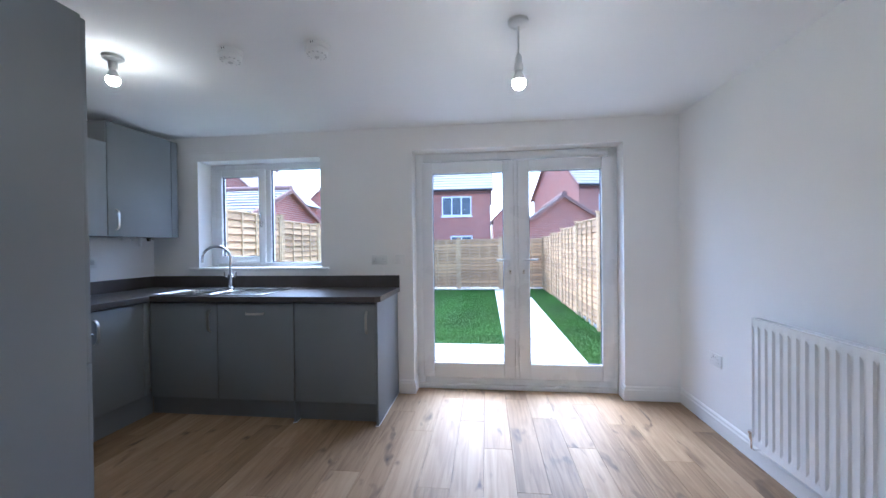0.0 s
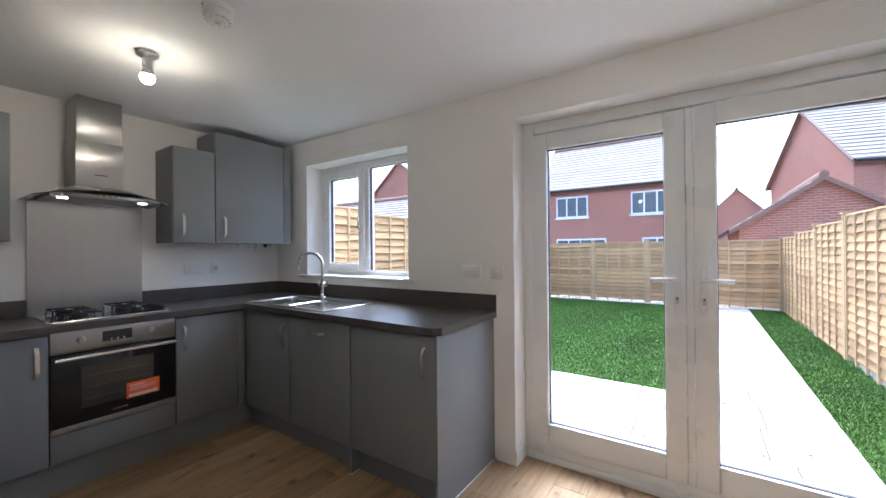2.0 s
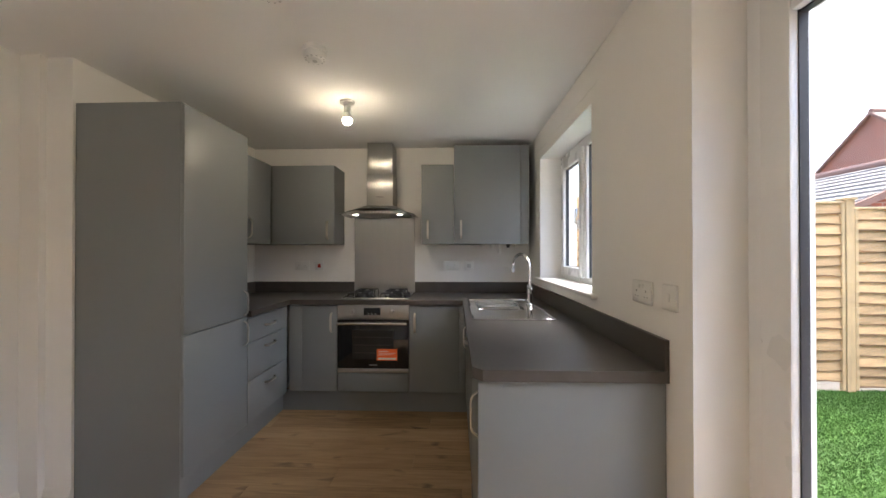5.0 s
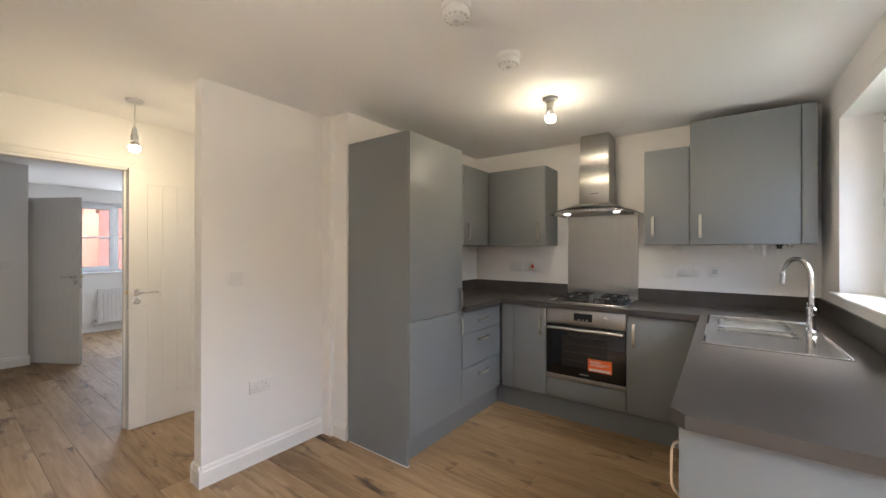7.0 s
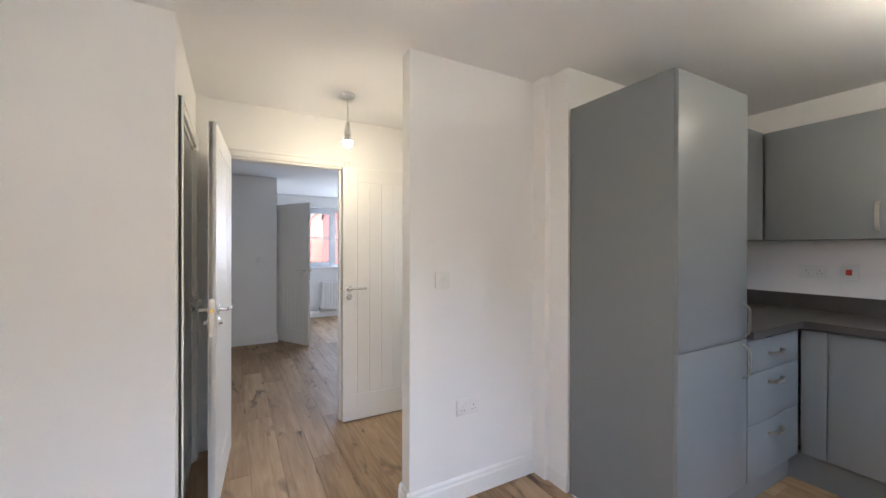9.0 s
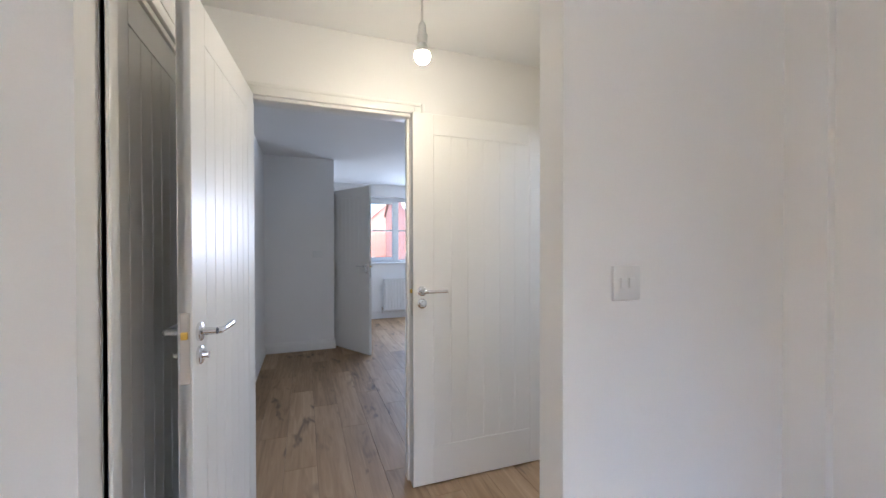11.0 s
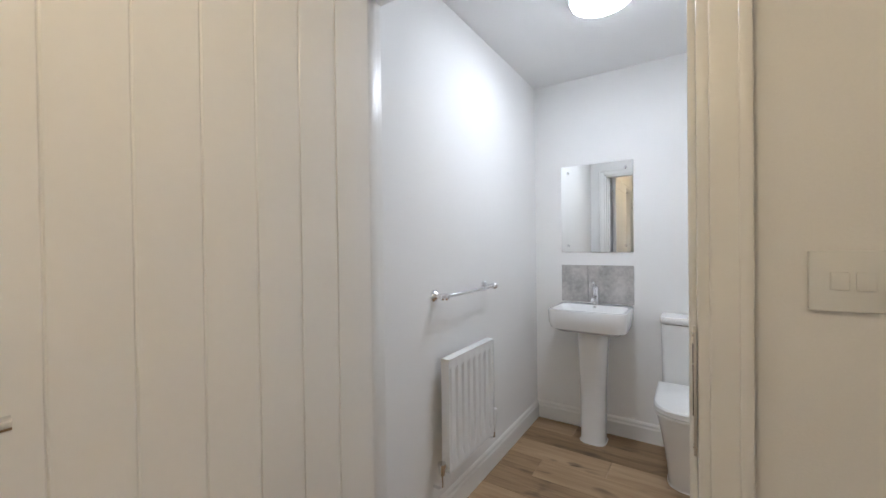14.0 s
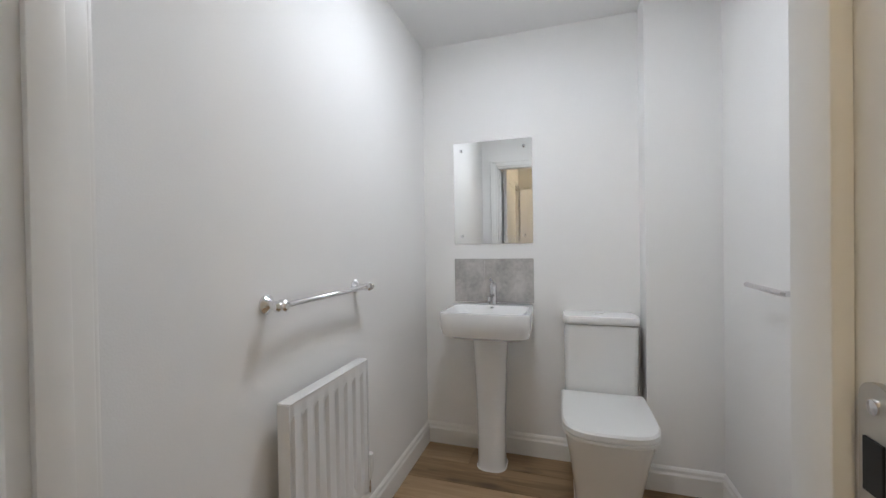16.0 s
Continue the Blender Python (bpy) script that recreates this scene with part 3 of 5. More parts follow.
def unit(name, label, x0, x1, y0, y1, z0, z1, fronts, face, group="fitted kitchen units"):
    """A cabinet carcass with door or drawer fronts on one face. fronts: name, a0, a1, z0, z1, handle (place a, place z, upright)."""
    ob = thing(name, label, "kitchen cabinet", (0, 0, 0), group)
    part("body", boxed(x0, x1, y0, y1, z0, z1, 0.001, 1), M_UNITIN, ob)
    d = {"+y": (0, 1, 0), "-y": (0, -1, 0), "+x": (1, 0, 0)}[face]
    for nm, a0, a1, c0, c1, h in fronts:
        g = 0.0018
        if face == "+x":
            bx, f = (x1 + 0.001, x1 + 0.019, a0 + g, a1 - g), x1 + 0.019
        elif face == "+y":
            bx, f = (a0 + g, a1 - g, y1 + 0.001, y1 + 0.019), y1 + 0.019
        else:
            bx, f = (a0 + g, a1 - g, y0 - 0.019, y0 - 0.001), y0 - 0.019
        fr = part(nm, boxed(*bx, c0 + g, c1 - g, 0.0015, 2), M_UNIT, ob)
        if h:
            p = (f, h[0], h[1]) if face == "+x" else (h[0], f, h[1])
            ax = (0, 0, 1) if h[2] else ((0, 1, 0) if face == "+x" else (1, 0, 0))
            bow(fr, p, ax, 0.165 if h[2] else 0.145, d)
    return ob


FX, FY, SY = -2.629, 2.789, 1.271
# run under the window
unit("base_cabinet", "grey sink base cabinet with one door", -2.629, -2.046, FY, 3.38, 0.15, 0.90, [("door", -2.61, -2.046, 0.155, 0.888, (-2.10, 0.75, True))], "-y")
unit("dishwasher", "integrated dishwasher behind a plain grey front", -2.044, -1.446, FY, 3.38, 0.15, 0.90, [("door", -2.044, -1.434, 0.155, 0.888, (-1.74, 0.81, False))], "-y")
unit("base_cabinet", "grey base cabinet with one door next to the end panel", -1.432, -0.812, FY, 3.38, 0.15, 0.90, [("door", -1.430, -0.812, 0.155, 0.888, (-0.872, 0.75, True))], "-y")
# run below the hob
unit("base_cabinet", "narrow grey corner base cabinet with filler strip", -3.15, FX, 1.293, 1.702, 0.172, 0.90, [("filler", 1.293, 1.405, 0.178, 0.888, None), ("door", 1.405, 1.702, 0.178, 0.888, (1.655, 0.75, True))], "+x")
unit("base_cabinet", "grey corner base cabinet with one door beside the oven", -3.15, FX, 2.302, 2.77, 0.172, 0.90, [("door", 2.302, 2.715, 0.178, 0.888, (2.35, 0.75, True)), ("filler", 2.715, 2.768, 0.178, 0.888, None)], "+x")
# drawers and tall cabinet
unit("drawer_unit", "grey three-drawer base cabinet", -2.59, -1.992, 0.71, SY, 0.172, 0.90, [("drawer_front", -2.59, -1.992, 0.716, 0.888, (-2.29, 0.805, False)), ("drawer_front", -2.59, -1.992, 0.458, 0.716, (-2.29, 0.655, False)), ("drawer_front", -2.59, -1.992, 0.178, 0.458, (-2.29, 0.385, False))], "+y")
tall = unit("fridge_freezer_cabinet", "tall grey cabinet for a built-in fridge freezer", -1.986, -1.409, 0.71, SY, 0.172, 2.11, [("door", -1.988, -1.390, 0.905, 2.108, (-1.945, 1.0, True)), ("door", -1.988, -1.390, 0.178, 0.903, (-1.945, 0.80, True))], "+y")
part("side_panel", boxed(-1.408, -1.390, 0.71, SY + 0.001, 0.0, 2.115, 0.0012, 1), M_UNIT, tall)
part("top_panel", boxed(-1.988, -1.409, 0.712, SY, 2.1105, 2.116, 0.001, 1), M_UNIT, tall)
endp = solid("end_panel", boxed(-0.810, -0.792, 2.765, 3.398, 0.0, 0.899, 0.0015), M_UNIT, "pale-lit grey end panel of the base units", "cabinet panel")
solid("support_panel", boxed(-1.441, -1.425, 2.768, 2.86, 0.0, 0.15, 0.001, 1), M_UNIT, "short grey support leg under the dishwasher", "cabinet panel")
for bx in ((-2.656, -1.441, 2.835, 2.853), (-1.425, -0.811, 2.835, 2.853), (-2.675, -2.657, 1.226, 2.834), (-2.675, -1.409, 1.207, 1.225)):
    solid("plinth", boxed(*bx, 0.001, 0.149 if bx[2] > 2 else 0.172, 0.001, 1), M_UNIT, "grey plinth board below the cabinets", "plinth")

for bx in ((-0.815, -0.788, 2.760, 3.38), (-1.412, -1.385, 0.73, 1.276), (-1.446, -1.420, 2.764, 2.862)):
    solid("sealant", boxed(*bx, 0.0005, 0.004, 0.001, 1), M_PLASTIC, "white sealant line at the foot of the panel", "sealant")

# worktop in a U, with an opening for the sink bowls
wt = thing("worktop", "dark grey laminate worktop with square edges", "worktop")
W0, W1 = 0.901, 0.940
SX0, SX1, SYY0, SYY1 = -2.59, -1.715, 2.80, 3.255
part("window_run", loft(bmesh.new(), [[(x, y, z) for x, y in ((-0.790, 2.762), (-0.772, 2.78), (-0.772, 3.398), (SX1, 3.398), (SX1, 2.745), (-0.807, 2.745))] for z in (W0, W1)]), M_TOP, wt, smooth=False)
part("window_run", boxed(SX0, SX1, 2.745, SYY0, W0, W1), M_TOP, wt, smooth=False)
part("window_run", boxed(SX0, SX1, SYY1, 3.398, W0, W1), M_TOP, wt, smooth=False)
part("corner", boxed(-3.168, SX0, 2.745, 3.398, W0, W1), M_TOP, wt, smooth=False)
part("hob_run", boxed(-3.168, -2.585, 1.315, 2.745, W0, W1, 0.002, 1), M_TOP, wt, smooth=False)
part("drawer_run", boxed(-3.168, -1.992, 0.702, 1.3145, W0, W1, 0.002, 1), M_TOP, wt, smooth=False)
for bx in ((-3.168, -0.772, 3.383, 3.3985), (-3.1685, -3.153, 2.292, 3.383), (-3.1685, -3.153, 0.717, 1.698), (-3.1685, -1.992, 0.7015, 0.717)):
    solid("upstand", boxed(*bx, W1, 1.045, 0.0015, 1), M_TOP, "dark grey laminate upstand behind the worktop", "upstand")


# wall cabinets
WZ0, WZ1 = 1.405, 2.115
unit("wall_cabinet", "grey wall cabinet beside the fridge cabinet", -2.83, -1.99, 0.705, 1.012, WZ0, WZ1, [("door", -2.83, -2.41, WZ0, WZ1, (-2.46, 1.53, True)), ("door", -2.41, -1.99, WZ0, WZ1, None)], "+y")
unit("wall_cabinet", "grey corner wall cabinet next to the cooker hood", -3.165, -2.869, 0.705, 1.598, WZ0, WZ1, [("door", 1.034, 1.598, WZ0, WZ1, (1.54, 1.53, True))], "+x")
unit("wall_cabinet", "narrow grey wall cabinet beside the boiler housing", -3.165, -2.869, 2.38, 2.668, WZ0, WZ1, [("door", 2.38, 2.668, WZ0, WZ1, (2.44, 1.535, True))], "+x")
bo = unit("boiler_cabinet", "tall grey wall cabinet that hides the boiler", -3.165, -2.869, 2.672, 3.26, WZ0, 2.285, [("door", 2.672, 3.26, WZ0, 2.285, (2.735, 1.535, True)), ("filler", 3.262, 3.335, WZ0, 2.285, None)], "+x")
part("side_panel", boxed(-3.165, -2.869, 3.2615, 3.334, WZ0 + 0.001, 2.284, 0.001, 1), M_UNITIN, bo)
pipes = thing("boiler_pipes", "white and copper boiler pipe ends below the cabinet", "pipes")
for y, l, m_ in ((2.93, 0.02, M_PLASTIC), (3.02, 0.03, M_PLASTIC), (3.09, 0.075, M_PLASTIC), (3.17, 0.03, M_IRON), (3.22, 0.02, M_NICKEL)):
    part("pipe", rod(bmesh.new(), (-3.0, y, 1.406), (-3.0, y, 1.404 - l), 0.014, 14), m_, pipes)
    part("nut", rod(bmesh.new(), (-3.0, y, 1.4045), (-3.0, y, 1.394), 0.02, 6), m_, pipes)

# oven
ov = thing("oven", "stainless steel built-in oven with black glass door", "oven")
part("body", boxed(-3.12, -2.632, 1.706, 2.298, 0.16, 0.898), M_UNITIN, ov)
part("control_panel", boxed(-2.631, -2.607, 1.706, 2.298, 0.775, 0.896, 0.003), M_STEEL, ov, "brushed steel control panel")
part("glass_door", boxed(-2.631, -2.604, 1.706, 2.298, 0.372, 0.770, 0.003), M_BLACKGLASS, ov, "black glass oven door")
part("window", boxed(-2.6045, -2.6025, 1.83, 2.175, 0.45, 0.69, 0.001, 1), M_DISPLAY, ov)
for i in range(3):
    part("shelf", boxed(-2.6025, -2.6018, 1.85, 2.155, 0.50 + i * 0.065, 0.502 + i * 0.065), M_OVENRACK, ov, "faint oven shelf behind glass")
part("bottom_strip", boxed(-2.631, -2.603, 1.706, 2.298, 0.338, 0.371, 0.003), M_STEEL, ov)
part("lower_panel", boxed(-2.630, -2.611, 1.706, 2.298, 0.180, 0.334, 0.002), M_UNIT, ov, "grey panel under the oven")
bar = part("handle", tube(bmesh.new(), [(-2.560, 1.716, 0.748), (-2.555, 1.85, 0.751), (-2.555, 2.15, 0.751), (-2.560, 2.288, 0.748)], 0.012, 12), M_SINK, ov, "steel bar handle")
for y in (1.735, 2.269):
    part("bracket", rod(bmesh.new(), (-2.606, y, 0.748), (-2.560, y, 0.748), 0.009), M_SINK, bar)
for y in (1.83, 2.16):
    part("knob", lathe(bmesh.new(), [(0.021, 0), (0.021, 0.005), (0.017, 0.007), (0.016, 0.024), (0.013, 0.027)], (-2.607, y, 0.842), "X", 26), M_STEEL, ov, "round steel knob")
part("display", boxed(-2.6075, -2.6055, 1.925, 2.065, 0.812, 0.872, 0.001, 1), M_DISPLAY, ov, "dark clock display")
for i in range(3):
    part("button", lathe(bmesh.new(), [(0.005, 0), (0.005, 0.003)], (-2.6055, 1.965 + i * 0.03, 0.822), "X", 12), M_PLASTIC2, ov)
st = part("sticker", boxed(-2.6035, -2.6022, 2.035, 2.205, 0.440, 0.535), M_ORANGE, ov, "orange safety sticker with white print")
for z, y0, y1, w in ((0.512, 2.05, 2.13, 0.006), (0.500, 2.05, 2.19, 0.003), (0.492, 2.05, 2.18, 0.003), (0.484, 2.05, 2.15, 0.003), (0.447, 2.045, 2.195, 0.016)):
    part("print", boxed(-2.6022, -2.6017, y0, y1, z, z + w), M_PAPER, st)
part("badge", boxed(-2.6035, -2.6023, 1.97, 2.04, 0.398, 0.405), M_STEEL, ov)

# hob
hb = thing("gas_hob", "four-burner stainless steel gas hob with black pan stands", "hob", (-2.895, 2.00, 0.940))
part("tray", loft(bmesh.new(), [[(x * k, y * k, z) for x, y in rounded(0.50, 0.585, 0.02)] for k, z in ((1, 0.0005), (1, 0.006), (0.985, 0.011), (0.95, 0.008))]), M_SINK, hb)
for bx_, by_, r in ((-0.12, -0.14, 0.05), (-0.12, 0.14, 0.038), (0.12, -0.14, 0.038), (0.12, 0.14, 0.028)):
    bn = part("burner", lathe(bmesh.new(), [(r + 0.008, 0.008), (r + 0.006, 0.016), (r, 0.018), (r * 0.95, 0.028), (r * 0.5, 0.032)], (bx_, by_, 0)), M_IRON, hb, "black burner cap")
    for k in range(4):
        a = k * math.pi / 2 + math.pi / 4
        part("pan_support", tube(bmesh.new(), [(bx_ + math.cos(a) * 0.125, by_ + math.sin(a) * 0.125, 0.010), (bx_ + math.cos(a) * 0.12, by_ + math.sin(a) * 0.12, 0.042), (bx_ + math.cos(a) * 0.03, by_ + math.sin(a) * 0.03, 0.043)], 0.005, 8), M_IRON, bn)
    part("pan_support", tube(bmesh.new(), [(bx_ + 0.118 * math.cos(a), by_ + 0.118 * math.sin(a), 0.041) for a in [q * math.tau / 4 + math.pi / 4 for q in range(5)]], 0.004, 8), M_IRON, bn)
for i in range(4):
    part("knob", lathe(bmesh.new(), [(0.017, 0.009), (0.016, 0.028), (0.013, 0.031)], (0.19 - 0.06 * (i % 4) - 0.02, 0.262, 0), seg=20), M_IRON, hb, "black plastic control knob")

sp = solid("splashback", boxed(-3.169, -3.160, 1.700, 2.290, 0.940, 1.672, 0.001, 1), M_STEEL, "brushed stainless steel splashback above the hob", "splashback")

# cooker hood
hd = thing("cooker_hood", "stainless chimney cooker hood with curved glass canopy", "cooker hood")
part("chimney", boxed(-3.168, -2.915, 1.875, 2.115, 1.755, 2.05, 0.002), M_STEEL, hd)
part("upper_chimney", boxed(-3.168, -2.921, 1.881, 2.109, 2.05, 2.334, 0.002), M_STEEL, hd)
part("body", loft(bmesh.new(), [[(x, y, z) for x, y in ((-3.168, 1.995 - w), (-3.168, 1.995 + w), (xf, 1.995 + w), (xf, 1.995 - w))] for w, xf, z in ((0.26, -2.76, 1.668), (0.26, -2.76, 1.690), (0.13, -2.91, 1.757))]), M_STEEL, hd)
rings = []
for i in range(25):
    s = i / 24 * 2 - 1
    y, z = 1.995 + s * 0.33, 1.712 - 0.045 * s * s
    xf = -2.69 - 0.10 * s * s
    rings.append([(-3.165, y, z + 0.003), (xf, y, z + 0.003), (xf, y, z - 0.003), (-3.165, y, z - 0.003)])
part("canopy", loft(bmesh.new(), rings), M_HOODGLASS, hd, "dark curved glass canopy")
part("front_strip", boxed(-2.765, -2.735, 1.80, 2.19, 1.672, 1.695, 0.003), M_STEEL, hd)
for y in (1.80, 2.19):
    part("lamp", lathe(bmesh.new(), [(0.024, 0.0), (0.024, 0.004)], (-2.83, y, 1.662)), M_HOODLED, hd, "lit round lamp lens")
for i in range(4):
    part("button", lathe(bmesh.new(), [(0.005, 0), (0.005, 0.004)], (-2.735, 1.95 + i * 0.03, 1.683), "X", 12), M_PLASTIC, hd)
part("badge", boxed(-2.9155, -2.9135, 1.965, 2.03, 1.835, 1.840), M_IRON, hd)

# sink and tap
sk = thing("kitchen_sink", "one-and-a-half bowl stainless steel inset sink with drainer", "sink", (0, 0, 0))
cx, cy = (SX0 + SX1) / 2, (SYY0 + SYY1) / 2


def bowl(x0, x1, y0, y1, depth):
    w, d, mx_, my_ = x1 - x0, y1 - y0, (x0 + x1) / 2, (y0 + y1) / 2
    bm = bmesh.new()
    rs = []
    for k, z in ((0.0, 0.9445), (0.006, 0.940), (0.014, 0.94 - depth * 0.9), (0.045, 0.94 - depth), (0.12, 0.937 - depth)):
        rs.append([bm.verts.new((x, y, z)) for x, y in rounded(w - 2 * k, d - 2 * k, 0.05, 6, mx_, my_)])
    for p, q in zip(rs, rs[1:]):
        for i in range(len(p)):
            bm.faces.new((p[i], p[(i + 1) % len(p)], q[(i + 1) % len(p)], q[i]))
    bm.faces.new(rs[-1])
    bmesh.ops.recalc_face_normals(bm, faces=bm.faces)
    for f in bm.faces:
        if f.normal.z < 0 and abs(f.normal.z) > 0.9:
            f.normal_flip()
    return bm


BX = [(-2.555, -2.215, 2.835, 3.165, 0.15), (-2.190, -2.045, 2.835, 3.165, 0.10)]
# rim plate built as strips round the bowls, with the drainer ribs
strips = [(SX0 - 0.012, SX1 + 0.012, SYY0 - 0.012, 2.837), (SX0 - 0.012, SX1 + 0.012, 3.163, SYY1 + 0.012), (SX0 - 0.012, -2.553, 2.837, 3.163), (-2.217, -2.188, 2.837, 3.163), (-2.047, SX1 + 0.012, 2.837, 3.163)]
for s_ in strips:
    part("rim", boxed(*s_, 0.9402, 0.9448), M_SINK, sk)
for e_ in ((SX0 - 0.014, SX1 + 0.014, SYY0 - 0.014, SYY0 - 0.002), (SX0 - 0.014, SX1 + 0.014, SYY1 + 0.002, SYY1 + 0.014), (SX0 - 0.014, SX0 - 0.002, SYY0 - 0.002, SYY1 + 0.002), (SX1 + 0.002, SX1 + 0.014, SYY0 - 0.002, SYY1 + 0.002)):
    part("rolled_edge", boxed(*e_, 0.9404, 0.9490, 0.0035, 3), M_CHROME, sk, "bright rolled edge of the sink")
for b_ in BX:
    bw = part("bowl", bowl(*b_), M_SINK, sk, "pressed steel bowl")
    part("waste", lathe(bmesh.new(), [(0.04, 0), (0.04, 0.003), (0.02, 0.002)], ((b_[0] + b_[1]) / 2, (b_[2] + b_[3]) / 2, 0.9385 - b_[4])), M_CHROME, bw)
for i in range(7):
    part("drainer_rib", boxed(-2.01, -1.745, 2.865 + i * 0.045, 2.877 + i * 0.045, 0.9440, 0.9454, 0.0004, 1), M_SINK, sk)
tp = thing("kitchen_tap", "chrome swan-neck mixer tap with two levers", "tap", (-2.255, 3.222, 0.9448))
part("base", lathe(bmesh.new(), [(0.026, 0), (0.026, 0.012), (0.02, 0.02), (0.019, 0.09), (0.023, 0.095), (0.023, 0.125), (0.014, 0.135)]), M_CHROME, tp)
neck = [(0, 0, 0.13), (0, 0, 0.27)] + [(-0.105 * (1 - math.cos(a)) * 0.94, -0.105 * (1 - math.cos(a)) * 0.42, 0.27 + 0.105 * math.sin(a)) for a in [i * math.pi / 14 for i in range(1, 15)]] + [(-0.199, -0.089, 0.235)]
part("spout", tube(bmesh.new(), neck, 0.0115, 14), M_CHROME, tp)
for s in (-1, 1):
    part("lever", tube(bmesh.new(), [(s * 0.015, 0, 0.105), (s * 0.045, 0, 0.105), (s * 0.05, -0.002, 0.115), (s * 0.055, -0.004, 0.15)], 0.007, 10), M_CHROME, tp, "chrome tap lever")


# ---- electrical plates ----
def plate(label, category, at, rz, w=0.086, h=0.086, kind_="switch", n=1):
    """A white plate on a wall; its face looks along -y before the turn."""
    ob = thing({"switch": "light_switch", "socket": "power_socket", "blank": "cable_outlet", "spur": "fused_switch"}[kind_], label, category, at, rz=rz)
    part("plate", boxed(-w / 2, w / 2, -0.009, 0.0, -h / 2, h / 2, 0.003), M_PLASTIC, ob)
    if kind_ == "switch":
        for i in range(n):
            c = (i - (n - 1) / 2) * 0.026
            part("rocker", boxed(c - 0.010, c + 0.010, -0.0125, -0.0085, -0.013, 0.013, 0.002), M_PLASTIC, ob)
    if kind_ == "socket":
        for s in (-1, 1):
            c = s * 0.034
            for dx, dz, a_, b_ in ((0, 0.004, 0.003, 0.006), (-0.011, -0.017, 0.005, 0.003), (0.011, -0.017, 0.005, 0.003)):
                part("pin_hole", boxed(c + dx - a_ / 2, c + dx + a_ / 2, -0.0095, -0.0088, dz - b_ / 2, dz + b_ / 2), M_DARK, ob)
            part("rocker", boxed(s * 0.013 - 0.006, s * 0.013 + 0.006, -0.0125, -0.0085, 0.014, 0.03, 0.0015), M_PLASTIC, ob)
    if kind_ == "spur":
        part("rocker", boxed(-0.014, 0.014, -0.013, -0.0085, -0.018, 0.018, 0.002), M_RED, ob, "red cooker switch rocker")
    if kind_ == "blank":
        part("cover", boxed(-0.018, 0.018, -0.0115, -0.0085, -0.018, 0.018, 0.002), M_PLASTIC2, ob)
    return ob


plate("white double power socket above the worktop end", "socket", (-0.95, 3.40, 1.187), 0, 0.146, kind_="socket")
plate("white light switch beside the garden doors", "switch", (-0.765, 3.40, 1.187), 0)
plate("white double power socket low on the wall by the radiator", "socket", (1.565, 2.92, 0.49), -90, 0.146, kind_="socket")
plate("white double light switch on the partition", "switch", (-0.725, 0.456, 1.183), 180, n=2)
plate("white double power socket low on the partition", "socket", (-0.885, 0.456, 0.49), 180, 0.146, kind_="socket")
plate("white double socket beside the cooker switch", "socket", (-3.17, 1.18, 1.20), 90, 0.146, kind_="socket")
plate("white cooker switch with a red rocker", "switch", (-3.17, 1.35, 1.20), 90, kind_="spur")
plate("white double socket below the narrow wall cabinet", "socket", (-3.17, 2.645, 1.20), 90, 0.146, kind_="socket")
plate("white fused outlet below the boiler cabinet", "outlet", (-3.17, 2.815, 1.20), 90, kind_="blank")
plate("white double light switch beside the toilet door", "switch", (-1.35, 0.18, 1.18), 90, n=2, w=0.09)
plate("small white cover plate above the toilet door", "outlet", (-1.35, -0.41, 2.225), 90, w=0.075, kind_="blank")
plate("white light switch on the lobby wall", "switch", (-0.115, -3.72, 1.175), 180, w=0.11, n=1)


# ---- lamps and ceiling fittings ----
def bulb(parent, x, y, z, material):
    globe = part("bulb", lathe(bmesh.new(), [(0.031, 0.006), (0.0315, 0.001), (0.031, -0.008), (0.027, -0.019), (0.018, -0.028), (0.007, -0.032)], (x, y, z), seg=24), material, parent, "lit warm globe of a light bulb")
    part("collar", lathe(bmesh.new(), [(0.012, 0.058), (0.015, 0.048), (0.021, 0.036), (0.028, 0.020), (0.0312, 0.007)], (x, y, z), seg=24), M_PLASTIC, globe, "white plastic collar of the bulb")


def pendant(label, x, y, zb, material):
    ob = thing("pendant_light", label, "ceiling light", (x, y, H))
    part("ceiling_rose", lathe(bmesh.new(), [(0.047, 0), (0.046, -0.014), (0.036, -0.022), (0.010, -0.026)]), M_PLASTIC, ob)
    part("cord", rod(bmesh.new(), (0, 0, -0.024), (0, 0, zb + 0.125 - H), 0.0035, 8), M_PLASTIC, ob)
    part("lamp_holder", lathe(bmesh.new(), [(0.006, 0.135), (0.014, 0.12), (0.017, 0.085), (0.021, 0.082), (0.021, 0.052), (0.016, 0.048)], (0, 0, zb - H)), M_PLASTIC, ob)
    bulb(ob, 0, 0, zb - H, material)


pendant("white pendant lamp with a bare lit bulb in the dining area", 0.155, 1.92, 2.062, M_BULB)
pendant("white pendant lamp with a bare lit bulb in the hall", -0.42, -0.27, 2.037, M_BULBHALL)
bt = thing("batten_light", "white ceiling lamp holder with a bare lit bulb", "ceiling light", (-2.01, 1.958, H))
part("base", lathe(bmesh.new(), [(0.05, 0), (0.049, -0.016), (0.03, -0.026), (0.022, -0.03), (0.022, -0.07), (0.018, -0.075)]), M_PLASTIC, bt)
bulb(bt, 0, 0, -0.125, M_BULB)


